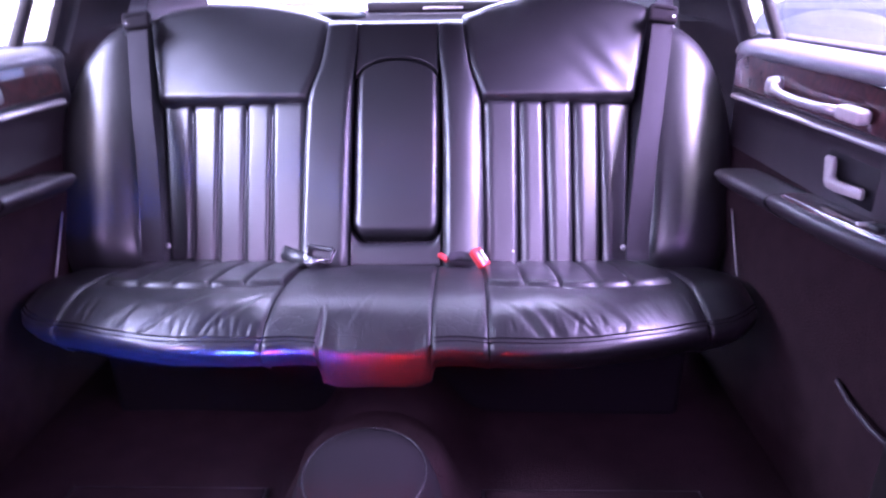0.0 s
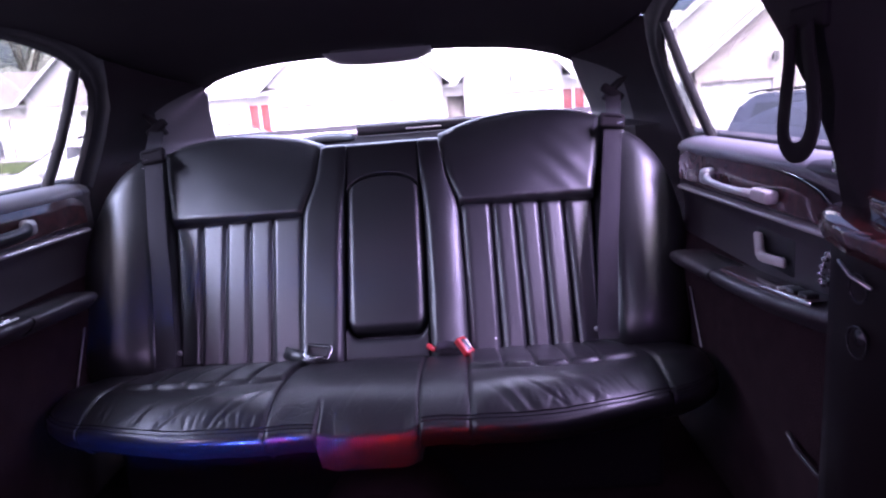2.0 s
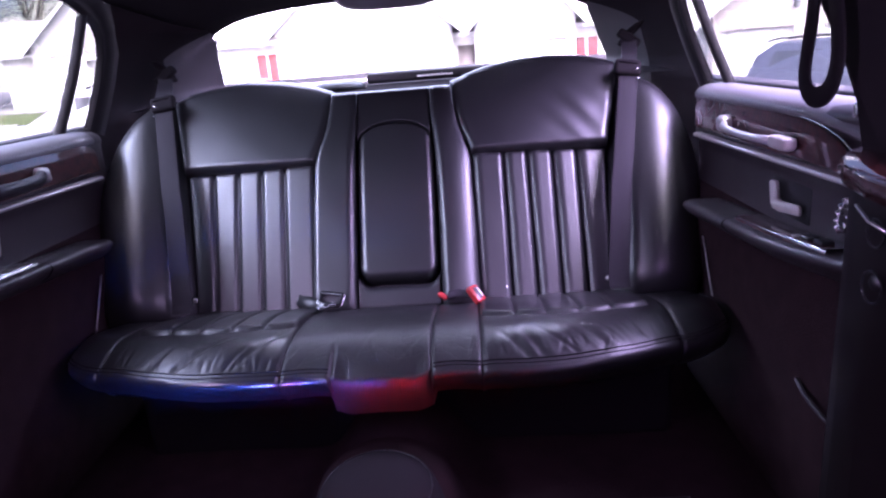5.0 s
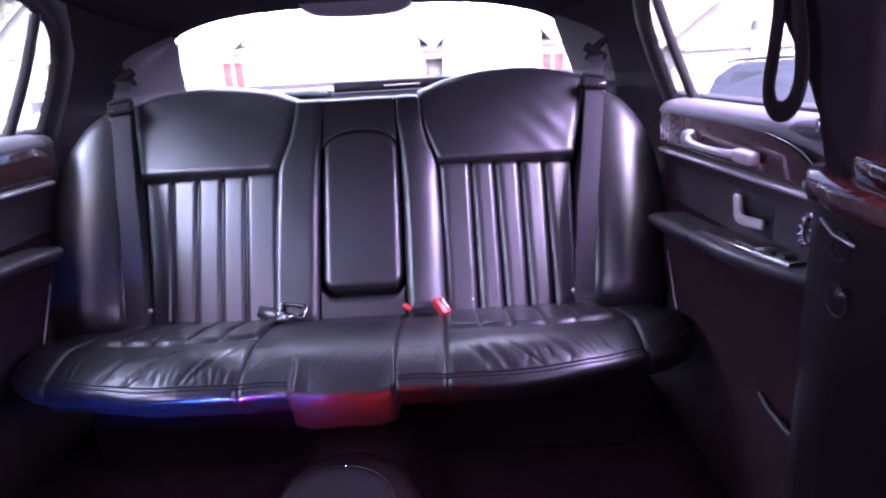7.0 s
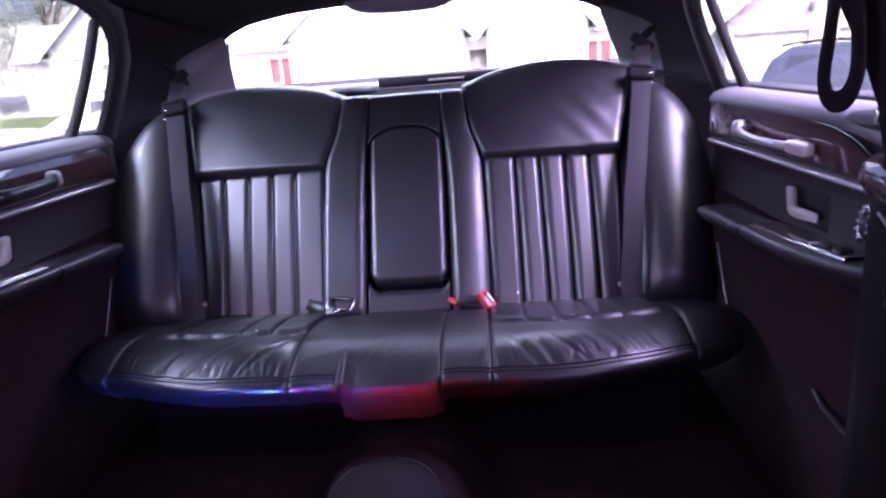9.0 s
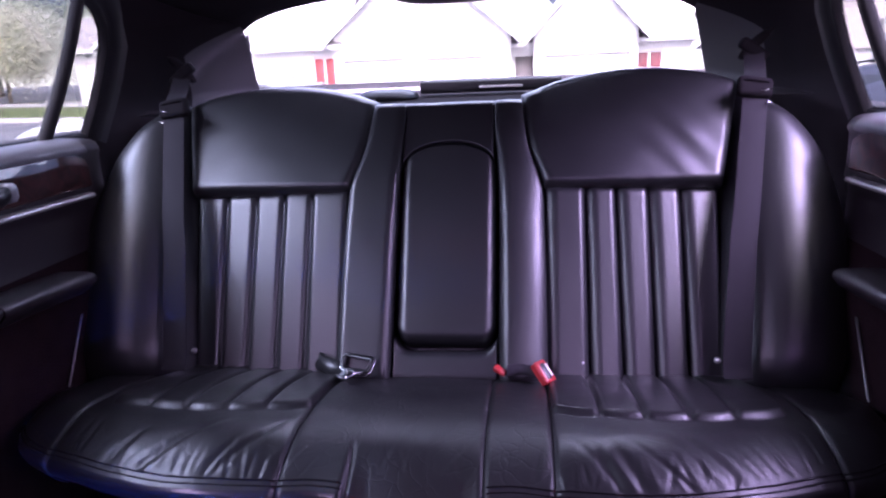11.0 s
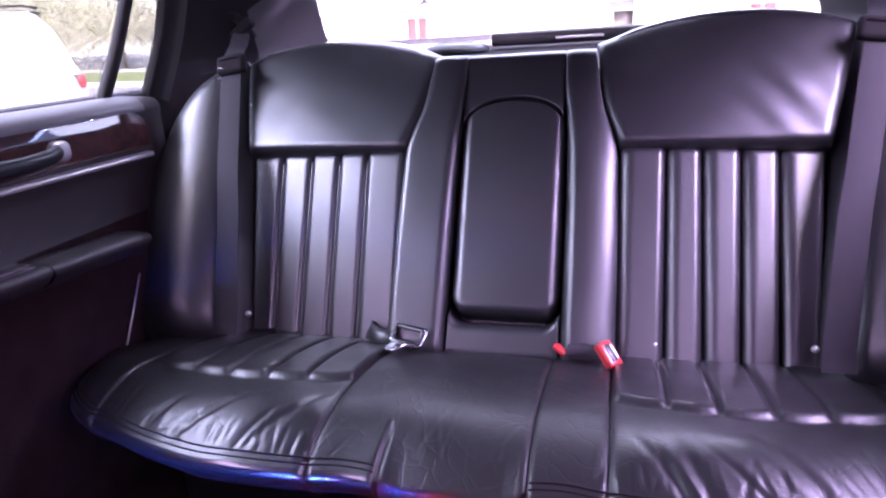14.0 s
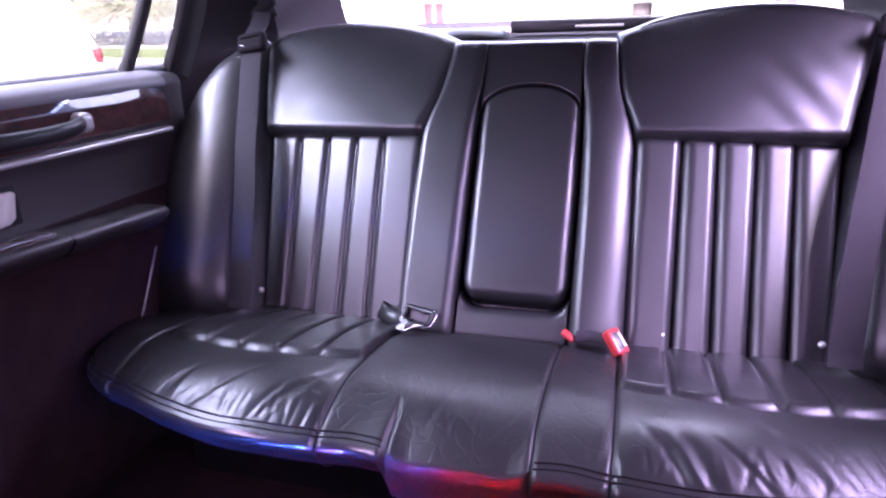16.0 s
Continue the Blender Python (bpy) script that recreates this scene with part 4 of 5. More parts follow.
def side_pillar():
    p = thing("wall_pillar_padded", "wide black padded roof pillar behind the door", "pillar", kind="structure")
    poly = [(-0.30, 1.28), (-0.33, 1.21), (-0.405, 1.135), (-0.46, 1.088), (-0.51, 1.045), (-0.60, 0.953), (-0.645, 0.893), (-0.685, 0.846), (-0.70, 0.80), (-0.75, 0.80), (-0.75, 1.28)]
    part("pad", *prism(poly, lambda a, b, h: (0.80 - h, a, b), 0.075, 0.02, 4), FABRIC, p)
    left = [(-0.62, 1.26), (-0.64, 1.13), (-0.66, 1.0), (-0.68, 0.80), (-0.75, 0.80), (-0.75, 1.26)]
    q = thing("wall_pillar_padded", "black padded roof pillar before the door", "pillar", kind="structure")
    part("pad", *prism(left, lambda a, b, h: (-0.84 + h, a, b), 0.075, 0.02, 4), VINYL, q)
    s = thing("grab_strap", "hanging black leather grab strap loop", "grab strap")
    turns = [(-0.545, 1.075), (-0.552, 1.03), (-0.551, 0.98), (-0.549, 0.94), (-0.556, 0.915), (-0.575, 0.900), (-0.600, 0.898), (-0.622, 0.908), (-0.634, 0.930), (-0.634, 0.96), (-0.622, 1.00), (-0.604, 1.04), (-0.592, 1.075)]
    ky, kz = curve(*[(i, a[0]) for i, a in enumerate(turns)]), curve(*[(i, a[1]) for i, a in enumerate(turns)])
    t = np.linspace(0, len(turns) - 1, 70)
    line = [(0.708 - 0.010 * math.sin(math.pi * q / (len(turns) - 1)), float(y), float(z)) for q, y, z in zip(t, ky(t), kz(t))]
    across = []
    for i in range(len(line)):
        a, c = line[max(i - 1, 0)], line[min(i + 1, len(line) - 1)]
        across.append((0.0, c[2] - a[2], a[1] - c[1]))
    part("loop", *ribbon(line, across, 0.030, 0.005), MATTE, s)
    part("mount", *box((0.724, -0.570, 1.085), (0.016, 0.10, 0.035), 0.006, 3), MATTE, s)


side_pillar()


def bar_cabinet():
    c = thing("bar_cabinet", "glossy dark wood bar cabinet with a rounded end", "cabinet")
    plan = [(0.78, -0.640), (0.735, -0.648), (0.705, -0.668), (0.672, -0.712), (0.645, -0.775), (0.628, -0.85), (0.622, -0.94), (0.62, -1.10), (0.62, -1.50), (0.78, -1.50)]
    part("body", *prism([(x + 0.012, y - 0.010) for x, y in plan], lambda a, b, h: (a, b, FLOOR_Z + h), 0.735, 0.004), BAR_FRONT, c)
    part("top", *prism(plan, lambda a, b, h: (a, b, 0.812 + h), 0.022, 0.008, 4), WOOD, c, "polished dark red wood top")
    inner = [(0.79, -0.70), (0.745, -0.705), (0.715, -0.735), (0.690, -0.79), (0.672, -0.87), (0.668, -0.96), (0.667, -1.5), (0.79, -1.5)]
    part("tray", *prism(inner, lambda a, b, h: (a, b, 0.834 + h), 0.026, 0.008, 4), WOOD, c, "raised polished wood top piece")
    # round fittings on the end and the inner face
    ring = [(0.692 + 0.004 * math.sin(q), -0.702 - 0.012 * math.cos(q), 0.752 + 0.020 * math.sin(q)) for q in np.linspace(0, 2 * math.pi, 96, endpoint=False)]
    part("ribbed_ring", *tube(ring, [0.0035 + 0.0022 * math.cos(12 * q) for q in np.linspace(0, 2 * math.pi, 96, endpoint=False)], 8, 1, True), CHROME, c, "ribbed chrome ring at the cabinet end")
    for y, z, r in ((-0.865, 0.776, 0.016), (-0.868, 0.715, 0.018)):
        part("fitting_ring", *tube([(0.634, y + r * math.cos(q), z + r * math.sin(q)) for q in np.linspace(0, 2 * math.pi, 20, endpoint=False)], 0.0014, 6, 1, True), PLASTIC, c)
    part("emblem", *lathe([(0, 0.003), (0.007, 0.002), (0.009, 0)], (0.634, -0.872, 0.722), (-1, 0, 0), 20), PLASTIC, c)
    part("catch", *tube([(0.640, -0.815, 0.795), (0.634, -0.85, 0.786), (0.632, -0.89, 0.783)], 0.0022, 6), SATIN, c)


bar_cabinet()


# ---- outdoors ----
def ground_z(x, y):
    far = -0.69 - 0.03 * np.clip(x, -60, 25) - 0.005 * np.clip(y, -60, 60)
    k = np.clip((np.hypot(x * 0.9, y * 0.55 + 0.5) - 2.0) / 3.5, 0, 1)
    return -0.27 + (far + 0.27) * k * k * (3 - 2 * k)


def ground():
    xs = np.concatenate([[-1500, -600, -250, -120], np.linspace(-70, 50, 81), [120, 250, 600, 1500]])
    ys = np.concatenate([[-1500, -600, -250, -120], np.linspace(-60, 80, 95), [130, 250, 600, 1500]])
    X, Y = np.meshgrid(xs, ys, indexing="ij")
    tagged(part("ground", *grid(np.stack([X, Y, ground_z(X, Y)], -1)), ASPHALT), "grey asphalt drive and parking court", "ground", kind="structure")

    def sheet(name, poly, lift, mat, label, cat):
        """A thin slab that follows the ground between two edges of points."""
        a, b = poly
        s = np.linspace(0, 1, 24)
        P = []
        for k in np.linspace(0, 1, 8):
            row = []
            for q in s:
                p = (1 - k) * np.array([np.interp(q, np.linspace(0, 1, len(a)), [c[i] for c in a]) for i in (0, 1)]) + k * np.array([np.interp(q, np.linspace(0, 1, len(b)), [c[i] for c in b]) for i in (0, 1)])
                row.append((p[0], p[1], float(ground_z(p[0], p[1])) + lift))
            P.append(row)
        P = np.array(P)
        low = P.copy()
        low[:, :, 2] -= lift + 0.05
        P = np.concatenate([low[:1], P, low[-1:]], 0)
        tagged(part(name, *grid(P), mat), label, cat, kind="structure")

    sheet("lawn", ([(-60, 16), (-30, 19), (-15.5, 21)], [(-70, 26), (-32, 28), (-17, 29)]), 0.10, GRASS, "strip of green lawn beside the drive", "lawn")
    sheet("kerb", ([(-60, 15.6), (-30, 18.6), (-15.3, 20.6)], [(-60, 16), (-30, 19), (-15.5, 21)]), 0.14, CONCRETE, "pale concrete kerb", "kerb")
    sheet("driveway", ([(-70, 27), (-32, 29), (-17, 30)], [(-70, 36), (-32, 36.5), (-17, 37)]), 0.03, CONCRETE, "pale concrete driveway", "driveway")


ground()


def house(name, label, origin, turn, wings):
    """A house of wings. Each wing: x0, x1, depth, eave, ridge, gable_front, openings; local x along the front, y back."""
    h = thing(name, label, "house")
    h.matrix_world = pose(*origin, 0, 0, turn)
    for x0, x1, y0, depth, eave, ridge, gable, holes, mat in wings:
        # wall with real openings: cells between the opening edges
        us = sorted({x0, x1, *[a for o in holes for a in o[:2]]})
        vs = sorted({-0.5, eave, *[a for o in holes for a in o[2:4]]})
        cells = []
        for i in range(len(us) - 1):
            for j in range(len(vs) - 1):
                cx, cz = (us[i] + us[i + 1]) / 2, (vs[j] + vs[j + 1]) / 2
                if not any(o[0] < cx < o[1] and o[2] < cz < o[3] for o in holes):
                    cells.append(box((cx, y0 + 0.1, cz), (us[i + 1] - us[i], 0.2, vs[j + 1] - vs[j]), 0))
        for xx in (x0, x1):
            cells.append(box((xx, y0 + depth / 2 + 0.1, eave / 2 - 0.25), (0.2, depth - 0.2, eave + 0.5), 0))
        cells.append(box(((x0 + x1) / 2, y0 + depth, eave / 2 - 0.25), (x1 - x0, 0.2, eave + 0.5), 0))
        part("wall", *join(*cells), mat, h, smooth=False)
        xm, o = (x0 + x1) / 2, 0.45
        if gable:
            part("gable", *prism([(x0, eave), (x1, eave), (xm, ridge)], lambda a, b, q, y=y0: (a, y + q, b), 0.2, 0), mat, h, smooth=False)
            slope = (ridge - eave) / ((x1 - x0) / 2)
            for sg in (-1, 1):
                xe = xm + sg * ((x1 - x0) / 2 + o)
                ze = eave - slope * o
                part("roof", *prism([(xm, ridge), (xe, ze), (xe, ze + 0.16), (xm, ridge + 0.18)], lambda a, b, q, y=y0, d=depth: (a, y - 0.45 + q, b), depth + 0.7, 0), SHINGLE, h, smooth=False)
                part("fascia", *prism([(xm, ridge - 0.06), (xe, ze - 0.10), (xe, ze + 0.10), (xm, ridge + 0.13)], lambda a, b, q, y=y0: (a, y - 0.49 + q, b), 0.04, 0), WHITE_PAINT, h, smooth=False)
        else:
            ym = y0 + depth / 2
            part("roof", *prism([(y0 - o, eave - 0.05), (ym, ridge), (y0 + depth + o, eave - 0.05), (y0 + depth + o, eave + 0.1), (ym, ridge + 0.16), (y0 - o, eave + 0.1)], lambda a, b, q, x=x0: (x - 0.3 + q, a, b), x1 - x0 + 0.6, 0), SHINGLE, h, smooth=False)
            part("gutter", *box((xm, y0 - o - 0.03, eave), (x1 - x0 + 0.6, 0.12, 0.14), 0.02), WHITE_PAINT, h)
            part("soffit", *box((xm, y0 - o / 2, eave - 0.04), (x1 - x0 + 0.5, o, 0.03), 0), WHITE_PAINT, h)
        for a, b, c, e, kind in holes:
            if kind == "garage":
                g = new("garage_door")
                g.parent = h
                nrow = 4
                for k in range(nrow):
                    z0, z1 = c + (e - c) * k / nrow, c + (e - c) * (k + 1) / nrow
                    part("panel", *box(((a + b) / 2, y0 + 0.14, (z0 + z1) / 2), (b - a, 0.05, z1 - z0 - 0.015), 0.01), WHITE_PAINT, g)
                part("door_frame", *join(box(((a + b) / 2, y0 - 0.01, e + 0.06), (b - a + 0.24, 0.06, 0.12), 0.005), box((a - 0.06, y0 - 0.01, (c + e) / 2), (0.12, 0.06, e - c), 0.005), box((b + 0.06, y0 - 0.01, (c + e) / 2), (0.12, 0.06, e - c), 0.005)), TAN_SIDING, h)
            elif kind == "dark":
                part("porch_recess", *box(((a + b) / 2, y0 + 0.5, (c + e) / 2), (b - a, 0.05, e - c), 0), TAN_SIDING, h)
            else:
                dm = RED_DOOR if kind == "red" else DARK_RED
                g = part("front_door", *box(((a + b) / 2, y0 + 0.12, (c + e) / 2), (b - a, 0.05, e - c), 0.006), WHITE_PAINT, h)
                w = (b - a) * 0.40
                for sx in (-1, 1):
                    part("door_leaf", *box(((a + b) / 2 + sx * (b - a) * 0.26, y0 + 0.08, (c + e) / 2), (w, 0.05, (e - c) * 0.94), 0.01), dm, g)
    return h


def outside_lamp(where, z):
    l = thing("wall_lamp", "small dark lantern beside a garage door", "wall lamp", "lanterns on the houses")
    part("back_plate", *box((where[0], where[1], z), (0.10, 0.04, 0.20), 0.01), PLASTIC, l)
    part("lantern", *lathe([(0.0, 0.16), (0.09, 0.13), (0.07, 0.11), (0.06, -0.10), (0.0, -0.14)], (where[0], where[1] - 0.10, z), (0, 0, 1), 10), SATIN, l)


gz = float(ground_z(-3.0, 24.0))
house("townhouse", "white sided townhouse with garage doors and red front doors", (0, 24, gz), 0, [
    (-14.5, -6.9, 0.3, 7, 2.62, 5.0, False, [(-7.85, -7.0, 0, 2.3, "red")], SIDING),
    (-6.9, -0.35, 0.0, 9, 2.95, 5.8, True, [(-6.6, -4.27, 0, 2.10, "garage"), (-3.66, -1.23, 0, 2.05, "garage")], SIDING),
    (-0.35, 0.68, 1.2, 7, 2.4, 4.6, False, [(-0.1, 0.6, 0, 2.0, "dark")], SIDING),
    (0.68, 4.25, 0.0, 9, 2.9, 4.8, True, [(1.0, 4.0, 0, 1.98, "garage")], SIDING),
    (4.25, 9.0, 1.0, 7, 2.4, 4.6, False, [(4.45, 5.35, 0, 2.0, "maroon")], SIDING),
])
outside_lamp((2.35, 23.95), gz + 2.5)
house("garage_house", "white gabled house with a garage beyond a lawn", (-21.6, 33.2, float(ground_z(-21, 34))), 22, [
    (-2.0, -0.5, 0.0, 6, 2.78, 4.6, False, [(-1.55, -0.62, 0, 2.2, "garage")], PALE_SIDING),
    (-0.5, 7.5, -0.6, 9, 3.25, 7.3, True, [(0.3, 5.2, 0, 2.7, "garage")], PALE_SIDING),
])
house("gabled_house", "pale gabled house with a wide garage door", (8.0, 16.0, float(ground_z(8, 16))), -20, [
    (-1.45, 3.15, 0.0, 9, 2.5, 4.35, True, [(-1.3, 0.42, 0, 2.03, "garage"), (1.06, 2.8, 0, 2.0, "garage")], TAN_SIDING),
    (-3.4, 7.5, 2.0, 8, 2.6, 7.0, True, [(-3.2, -2.0, 0, 2.0, "dark")], SIDING),
])
outside_lamp((8.35, 15.75), float(ground_z(8, 16)) + 2.55)


def car(name, label, origin, turn, paint, length, width, tall, waist, nose, tail, glass_top=0.86, mirrors=True, glass=DARK_GLASS):
    """A parked car, nose along local +y: body, roof, windows, wheels and lamps."""
    c = thing(name, label, "car")
    c.matrix_world = pose(*origin, 0, 0, turn)
    ys = np.linspace(-length / 2, length / 2, 33)
    low = curve((-length / 2, waist * 0.85), (-length / 2 + 0.15, waist), (length / 2 - nose, waist), (length / 2 - 0.3, waist * 0.84), (length / 2, waist * 0.62))
    rows = []
    for y in ys:
        e = min(1, (length / 2 - abs(y)) / 0.35 + 0.72)
        w, z = width / 2 * e, float(low(np.array([y]))[0])
        rows.append([(sx * w * k, y, h) for sx, k, h in ((-1, 0.90, 0.22), (-1, 0.99, 0.40), (-1, 1.0, 0.62), (-1, 0.97, z - 0.10), (-1, 0.90, z), (0, 0, z + 0.03), (1, 0.90, z), (1, 0.97, z - 0.10), (1, 1.0, 0.62), (1, 0.99, 0.40), (1, 0.90, 0.22))])
    v, f = grid(np.array(rows))
    f += [list(range(11)), [len(rows) * 11 - 11 + i for i in range(11)][::-1]]
    part("body", v, f, paint, c)
    ya, yb = -length / 2 + tail, length / 2 - nose
    cab = []
    for y, k, s in ((ya - 0.05, 0.0, 1.0), (ya + 0.18, 0.72, 0.86), (ya + 0.42, 0.97, 0.80), ((ya + yb) / 2 - 0.2, 1.0, 0.80), (yb - 1.0, 0.97, 0.80), (yb - 0.75, 0.86, 0.83), (yb, 0.0, 0.98)):
        z = waist + (tall - waist) * k
        w = width / 2 * 0.92
        cab.append([(-w, y, waist - 0.02), (-w * s, y, z - 0.06 * k), (-w * s * 0.9, y, z), (0, y, z + 0.02 * k), (w * s * 0.9, y, z), (w * s, y, z - 0.06 * k), (w, y, waist - 0.02)])
    part("cabin", *grid(np.array(cab)), paint, c)
    for sx in (-1, 1):
        cuts = [ya + 0.25, ya + (yb - ya) * 0.36, ya + (yb - ya) * 0.66, yb - 0.72]
        for i in range(3):
            y0, y1 = cuts[i] + 0.05, cuts[i + 1] - 0.05
            w = width / 2 * 0.92
            P = []
            for k in np.linspace(0.08, glass_top, 5):
                x = w * (1 - 0.17 * k) + 0.040
                P.append([(sx * x, y0 + (0.18 * k if i == 0 else 0) + (y1 - y0 - (0.18 * k if i == 0 else 0) - (0.45 * k if i == 2 else 0)) * q, waist + (tall - 0.06 - waist) * k) for q in np.linspace(0, 1, 5)])
            part("side_window", *grid(np.array(P)), glass, c)
        for y in (-length * 0.30, length * 0.31):
            w = part("wheel", *lathe([(0.0, 0.09), (0.20, 0.09), (0.23, 0.10), (0.31, 0.10), (0.33, 0.06), (0.33, -0.10), (0.0, -0.10)], (sx * (width / 2 - 0.10), y, 0.33), (sx, 0, 0), 24), RUBBER, c)
            part("rim", *lathe([(0.0, 0.02), (0.05, 0.02), (0.19, 0.0), (0.21, -0.02)], (sx * (width / 2 + 0.0), y, 0.33), (sx, 0, 0), 16), SATIN, w)
        part("tail_lamp", *box((sx * width * 0.41, -length / 2 + 0.05, waist - 0.12), (0.11, 0.12, 0.20), 0.03), TAIL_RED, c)
        part("headlight", *box((sx * width * 0.36, length / 2 - 0.12, waist * 0.66), (0.34, 0.16, 0.14), 0.04), CHROME, c)
        if mirrors:
            part("wing_mirror", *box((sx * (width / 2 + 0.06), yb - 0.45, waist + 0.08), (0.20, 0.10, 0.14), 0.04, 3), paint, c)
        part("roof_rail", *tube([(sx * width * 0.34, ya + 0.3, tall + 0.01), (sx * width * 0.34, ya + 0.5, tall + 0.05), (sx * width * 0.34, yb - 1.2, tall + 0.05), (sx * width * 0.34, yb - 1.0, tall)], 0.018, 6), PLASTIC, c)
    w = width / 2 * 0.92
    P = np.array([[(q * w * (0.97 - 0.15 * k), yb - 0.01 - 0.74 * k + 0.012, waist + (tall - waist) * 0.86 * k + 0.01) for q in np.linspace(-0.9, 0.9, 7)] for k in np.linspace(0.05, 0.95, 5)])
    part("windscreen", *grid(P), DARK_GLASS, c)
    P = np.array([[(q * w * (0.97 - 0.12 * k), ya - 0.06 + 0.22 * k, waist + (tall - waist) * 0.72 * k + 0.01) for q in np.linspace(-0.88, 0.88, 7)] for k in np.linspace(0.08, 0.98, 5)])
    part("rear_windscreen", *grid(P), DARK_GLASS, c)
    return c


car("parked_suv", "dark blue sport utility vehicle parked on the drive", (7.1, 9.3, float(ground_z(7.1, 9.3))), -128, SUV_PAINT, 4.7, 1.85, 1.72, 1.02, 1.15, 0.15)
car("parked_hatchback", "white hatchback parked beside the lawn", (-6.0, 9.4, float(ground_z(-6.0, 9.4))), 100, WHITE_CAR, 4.3, 1.78, 1.48, 0.95, 1.25, 0.4)
car("parked_van", "white van parked across the court", (-9.9, 6.0, float(ground_z(-9.9, 6.0))), 134, WHITE_CAR, 5.2, 2.0, 2.05, 1.15, 0.9, 0.10, glass=SKY_GLASS)
car("parked_sedan", "silver sedan parked before the townhouse", (-7.6, 18.5, float(ground_z(-7.6, 18.5))), 90, SILVER_CAR, 4.6, 1.8, 1.42, 0.92, 1.4, 0.8)


# ---- trees ----
def far_woods():
    """A line of distant woods behind the houses, uneven on top, paled in colour for haze."""
    s, t = np.meshgrid(np.linspace(0, 1, 160), np.linspace(0, 1, 24), indexing="ij")
    X = -150 + 190 * s
    Y = 84 + 6 * ripple(X, t * 8, 0.11, 3)
    base = ground_z(X, Y) - 0.5
    tall = 11 + 3.5 * ripple(X, 0 * t, 0.09, 7) + 1.6 * ripple(X, 0 * t, 0.5, 9)
    Y = Y + 1.8 * ripple(X, t * tall, 0.35, 5) + 3 * t
    tagged(part("backdrop", *grid(np.stack([X, Y, base + t * tall], -1)), WOODS), "line of distant woods with haze put into the pale colour", "woods", kind="structure")


far_woods()


def tree(origin, tall, spread, mat, seed, leaves=20000):
    rnd = random.Random(seed)
    t = thing("tree", "leafy deciduous tree beyond the houses", "tree", "trees behind the houses")
    t.location = origin
    limbs = []
    for i in range(7):
        a = rnd.uniform(0, 6.28)
        b = rnd.uniform(0.35, 0.8)
        limbs.append(((0, 0, tall * rnd.uniform(0.25, 0.5)), (math.cos(a) * spread * b, math.sin(a) * spread * b, tall * rnd.uniform(0.3, 0.92))))
    bits = [tube([(0, 0, -0.5), (0.05, 0, tall * 0.3), (0.1, 0.05, tall * 0.6), (0.05, 0.1, tall * 0.9)], [0.028 * tall, 0.022 * tall, 0.012 * tall, 0.004 * tall], 8)]
    for a, b in limbs:
        m = tuple((a[i] + b[i]) / 2 + rnd.uniform(-0.3, 0.3) for i in range(3))
        bits.append(tube([a, m, b], [0.011 * tall, 0.007 * tall, 0.003 * tall], 6))
    part("trunk", *join(*bits), BARK, t)
    v, f = [], []
    ends = [b for _, b in limbs] + [(0, 0, tall * 0.95), (0, 0, tall * 0.7)]
    for _ in range(leaves):
        e = rnd.choice(ends)
        r = spread * 0.42
        c = Vector((e[0] + rnd.gauss(0, r * 0.55), e[1] + rnd.gauss(0, r * 0.55), e[2] + rnd.gauss(0, r * 0.45)))
        q = Euler((rnd.uniform(0.35, 1.15), 0, rnd.uniform(0, 6.28))).to_matrix()
        s = rnd.uniform(0.05, 0.10) * (1 + tall * 0.03)
        k = len(v)
        v += [tuple(c + q @ Vector(p)) for p in ((-s, 0, 0), (0, -s * 0.5, 0.05), (s, 0, 0), (0, s * 0.5, 0.05))]
        f.append([k, k + 1, k + 2, k + 3])
    part("crown", v, f, mat, t, smooth=False)


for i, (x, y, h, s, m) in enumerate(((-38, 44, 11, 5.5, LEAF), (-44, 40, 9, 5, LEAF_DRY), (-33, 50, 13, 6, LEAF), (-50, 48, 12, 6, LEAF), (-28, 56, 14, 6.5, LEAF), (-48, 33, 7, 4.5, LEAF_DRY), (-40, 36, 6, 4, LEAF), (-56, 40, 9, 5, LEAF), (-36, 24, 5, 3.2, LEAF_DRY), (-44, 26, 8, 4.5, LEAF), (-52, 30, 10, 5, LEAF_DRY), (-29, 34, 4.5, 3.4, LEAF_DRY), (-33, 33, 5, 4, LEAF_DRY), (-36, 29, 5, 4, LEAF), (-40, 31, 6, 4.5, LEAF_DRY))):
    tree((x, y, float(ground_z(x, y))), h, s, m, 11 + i)


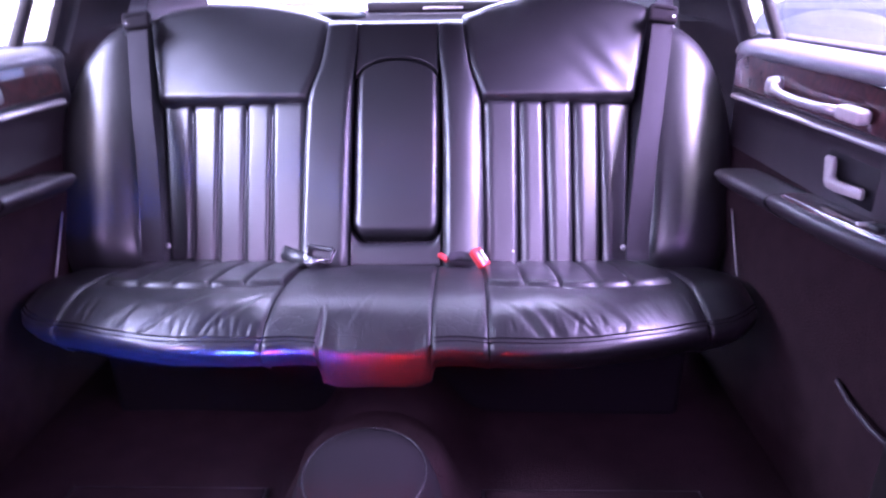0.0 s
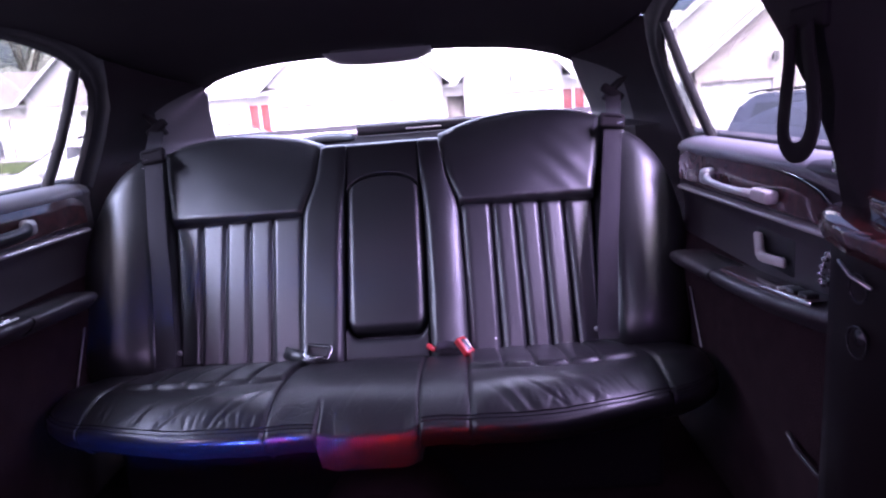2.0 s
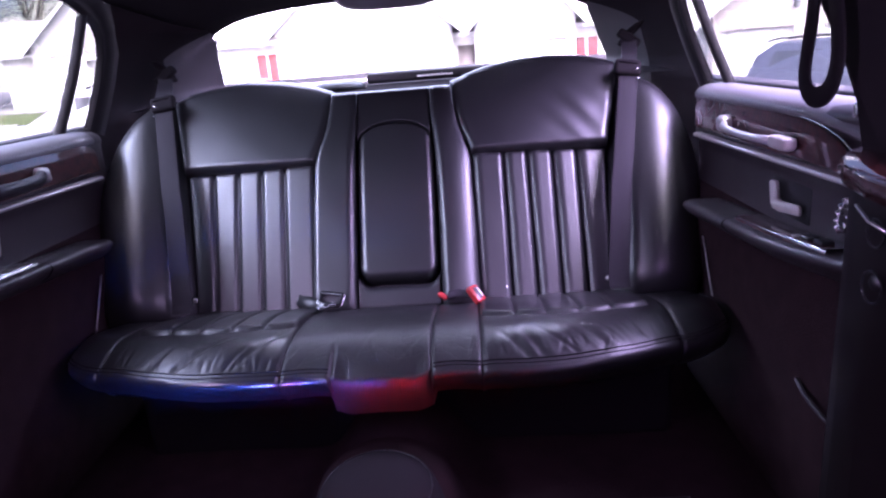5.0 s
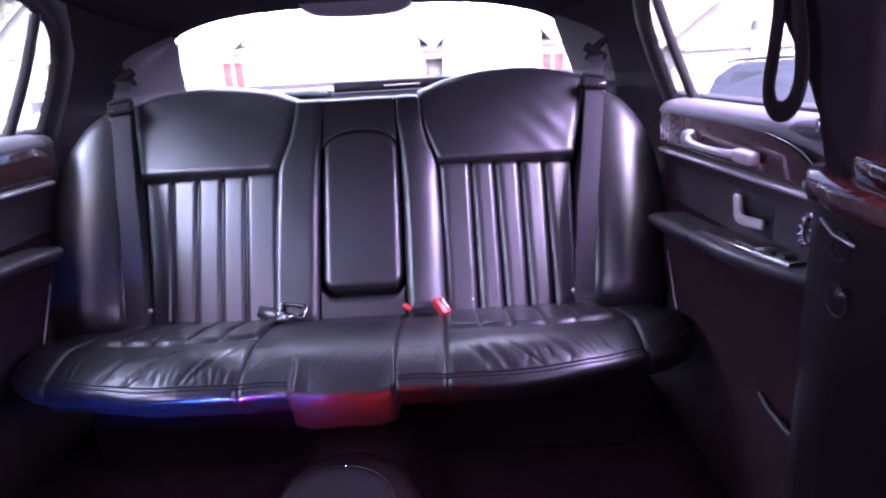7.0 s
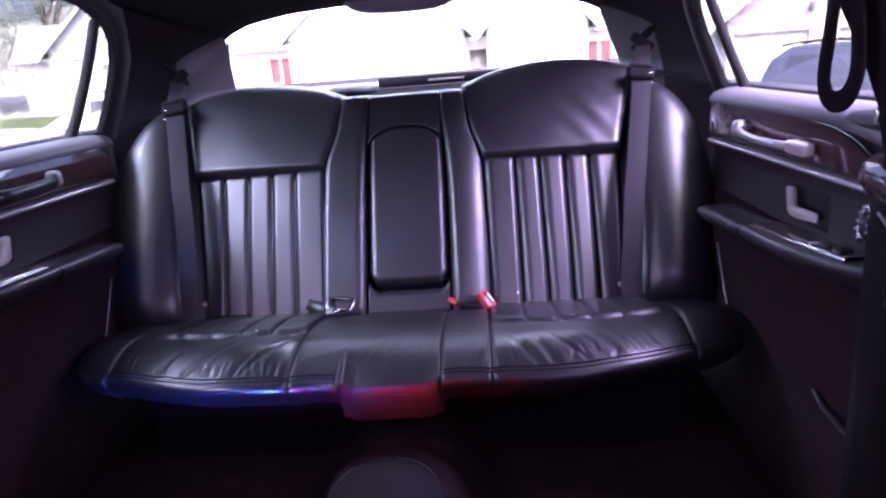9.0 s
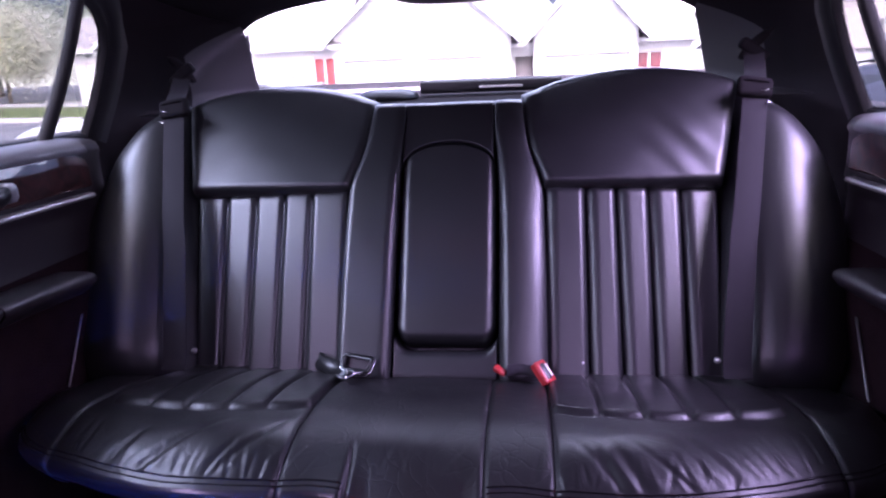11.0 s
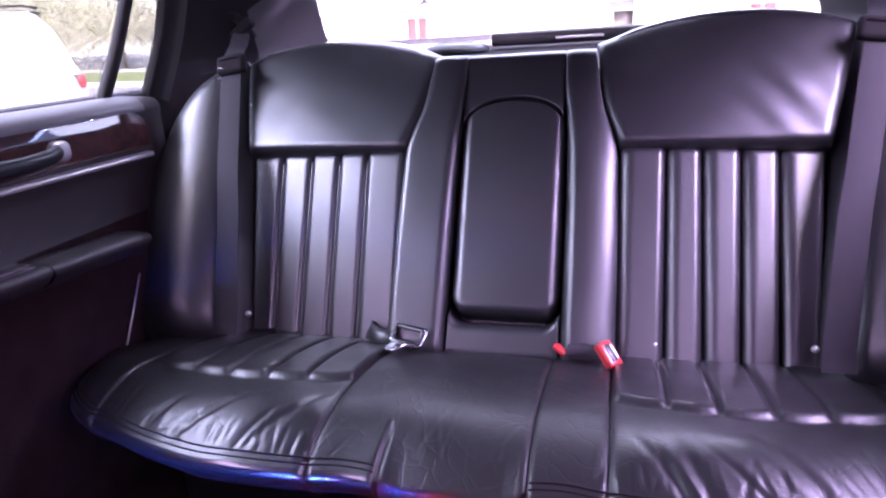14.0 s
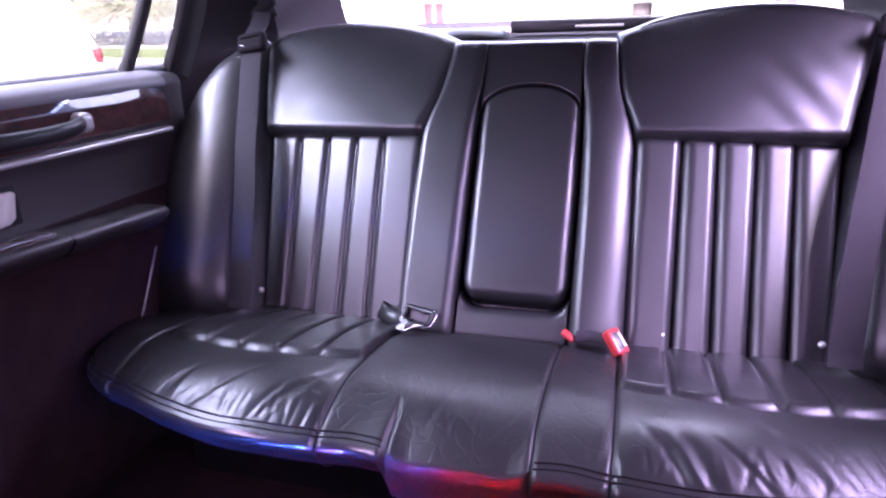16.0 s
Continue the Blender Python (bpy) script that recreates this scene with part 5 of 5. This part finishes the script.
# ---- coloured strips of the bar before the seats ----
def led_strip(name, label, colour, power, x, z, y0, y1, thick, x_end, lip, hood):
    m = bpy.data.materials.new(name + "_glow")
    m.use_nodes = True
    e = m.node_tree.nodes["Principled BSDF"]
    e.inputs["Base Color"].default_value = (*colour, 1)
    e.inputs["Emission Color"].default_value = (*colour, 1)
    e.inputs["Emission Strength"].default_value = power
    t = thing(name, label, "light strip", "bar light strips")
    xe = x_end
    line = [(x + (xe - x) * k, y0 + (y1 - y0) * k, z) for k in np.linspace(0, 1, 6)]
    part("tube", *tube(line, thick, 10), m, t)
    part("channel", *box(((x + xe) / 2, (y0 + y1) / 2, z - thick - 0.006), (xe - x + 0.03, y1 - y0 + 0.04, 0.012), 0.003), PLASTIC, t)
    # unseen hood, lip and fins, added to aim the glow at the seat's front edge
    wide, reach = abs(xe - x) + 0.08, 0.13
    part("hood", *box(((x + xe) / 2, y1 + reach / 2 - 0.02, z + hood + 0.006), (wide, reach + 0.04, 0.012), 0.003), PLASTIC, t)
    part("lip", *box(((x + xe) / 2, y1 + reach, (z + lip + FLOOR_Z) / 2), (wide, 0.012, z + lip - FLOOR_Z), 0.003), PLASTIC, t)
    count = round((xe - x) / 0.042) + 2
    for i in range(count):
        part("fin", *box((x - 0.021 + (xe - x + 0.042) * i / (count - 1), y1 + reach / 2 - 0.02, z + hood / 2 - 0.008), (0.003, reach + 0.02, hood + 0.03), 0.001), PLASTIC, t)


led_strip("blue_light_strip", "glowing blue light tube at the end of the bar", (0.07, 0.19, 1.0), 46.0, -0.46, 0.20, -1.45, -1.45, 0.012, -0.27, 0.010, 0.030)
led_strip("red_light_strip", "glowing red light tube across the carpeted floor", (1.0, 0.02, 0.012), 4.8, -0.25, FLOOR_Z + 0.050, -1.22, -1.22, 0.012, 0.15, 0.014, 0.044)


# unseen housing added round the violet fill lamp
def fill_lamp_housing():
    c = thing("fill_lamp_channel", "slim channel added out of view for the violet fill lamp", "light strip")
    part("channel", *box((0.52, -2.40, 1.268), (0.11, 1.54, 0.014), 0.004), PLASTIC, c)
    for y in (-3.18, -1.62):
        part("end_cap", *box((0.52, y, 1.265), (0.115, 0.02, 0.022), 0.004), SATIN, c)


fill_lamp_housing()


def floor_mat(side):
    m = thing("floor_mat", "dark carpet floor mat with a bound edge before the seat", "floor mat", "floor mats")
    x0, x1, y0, y1 = (-0.60, -0.225, -1.05, -0.415) if side < 0 else (0.195, 0.60, -1.05, -0.415)
    z = FLOOR_Z + 0.012
    part("mat_body", *box(((x0 + x1) / 2, (y0 + y1) / 2, z), (x1 - x0, y1 - y0, 0.014), 0.005), CARPET, m)
    edge = [(x0, y0, z), (x1, y0, z), (x1, y1, z), (x0, y1, z)]
    part("binding", *tube(edge, 0.006, 8, 1.0, True), VINYL, m)


floor_mat(-1)
floor_mat(1)


def drinks_bar():
    c = thing("drinks_bar", "long black bar unit along the cabin side", "bar")
    part("front", *box((-0.82, -2.3, 0.42), (0.14, 1.9, 0.66), 0.02), PLASTIC, c)
    part("top", *box((-0.81, -2.3, 0.765), (0.18, 1.92, 0.03), 0.008), WOOD, c)


drinks_bar()
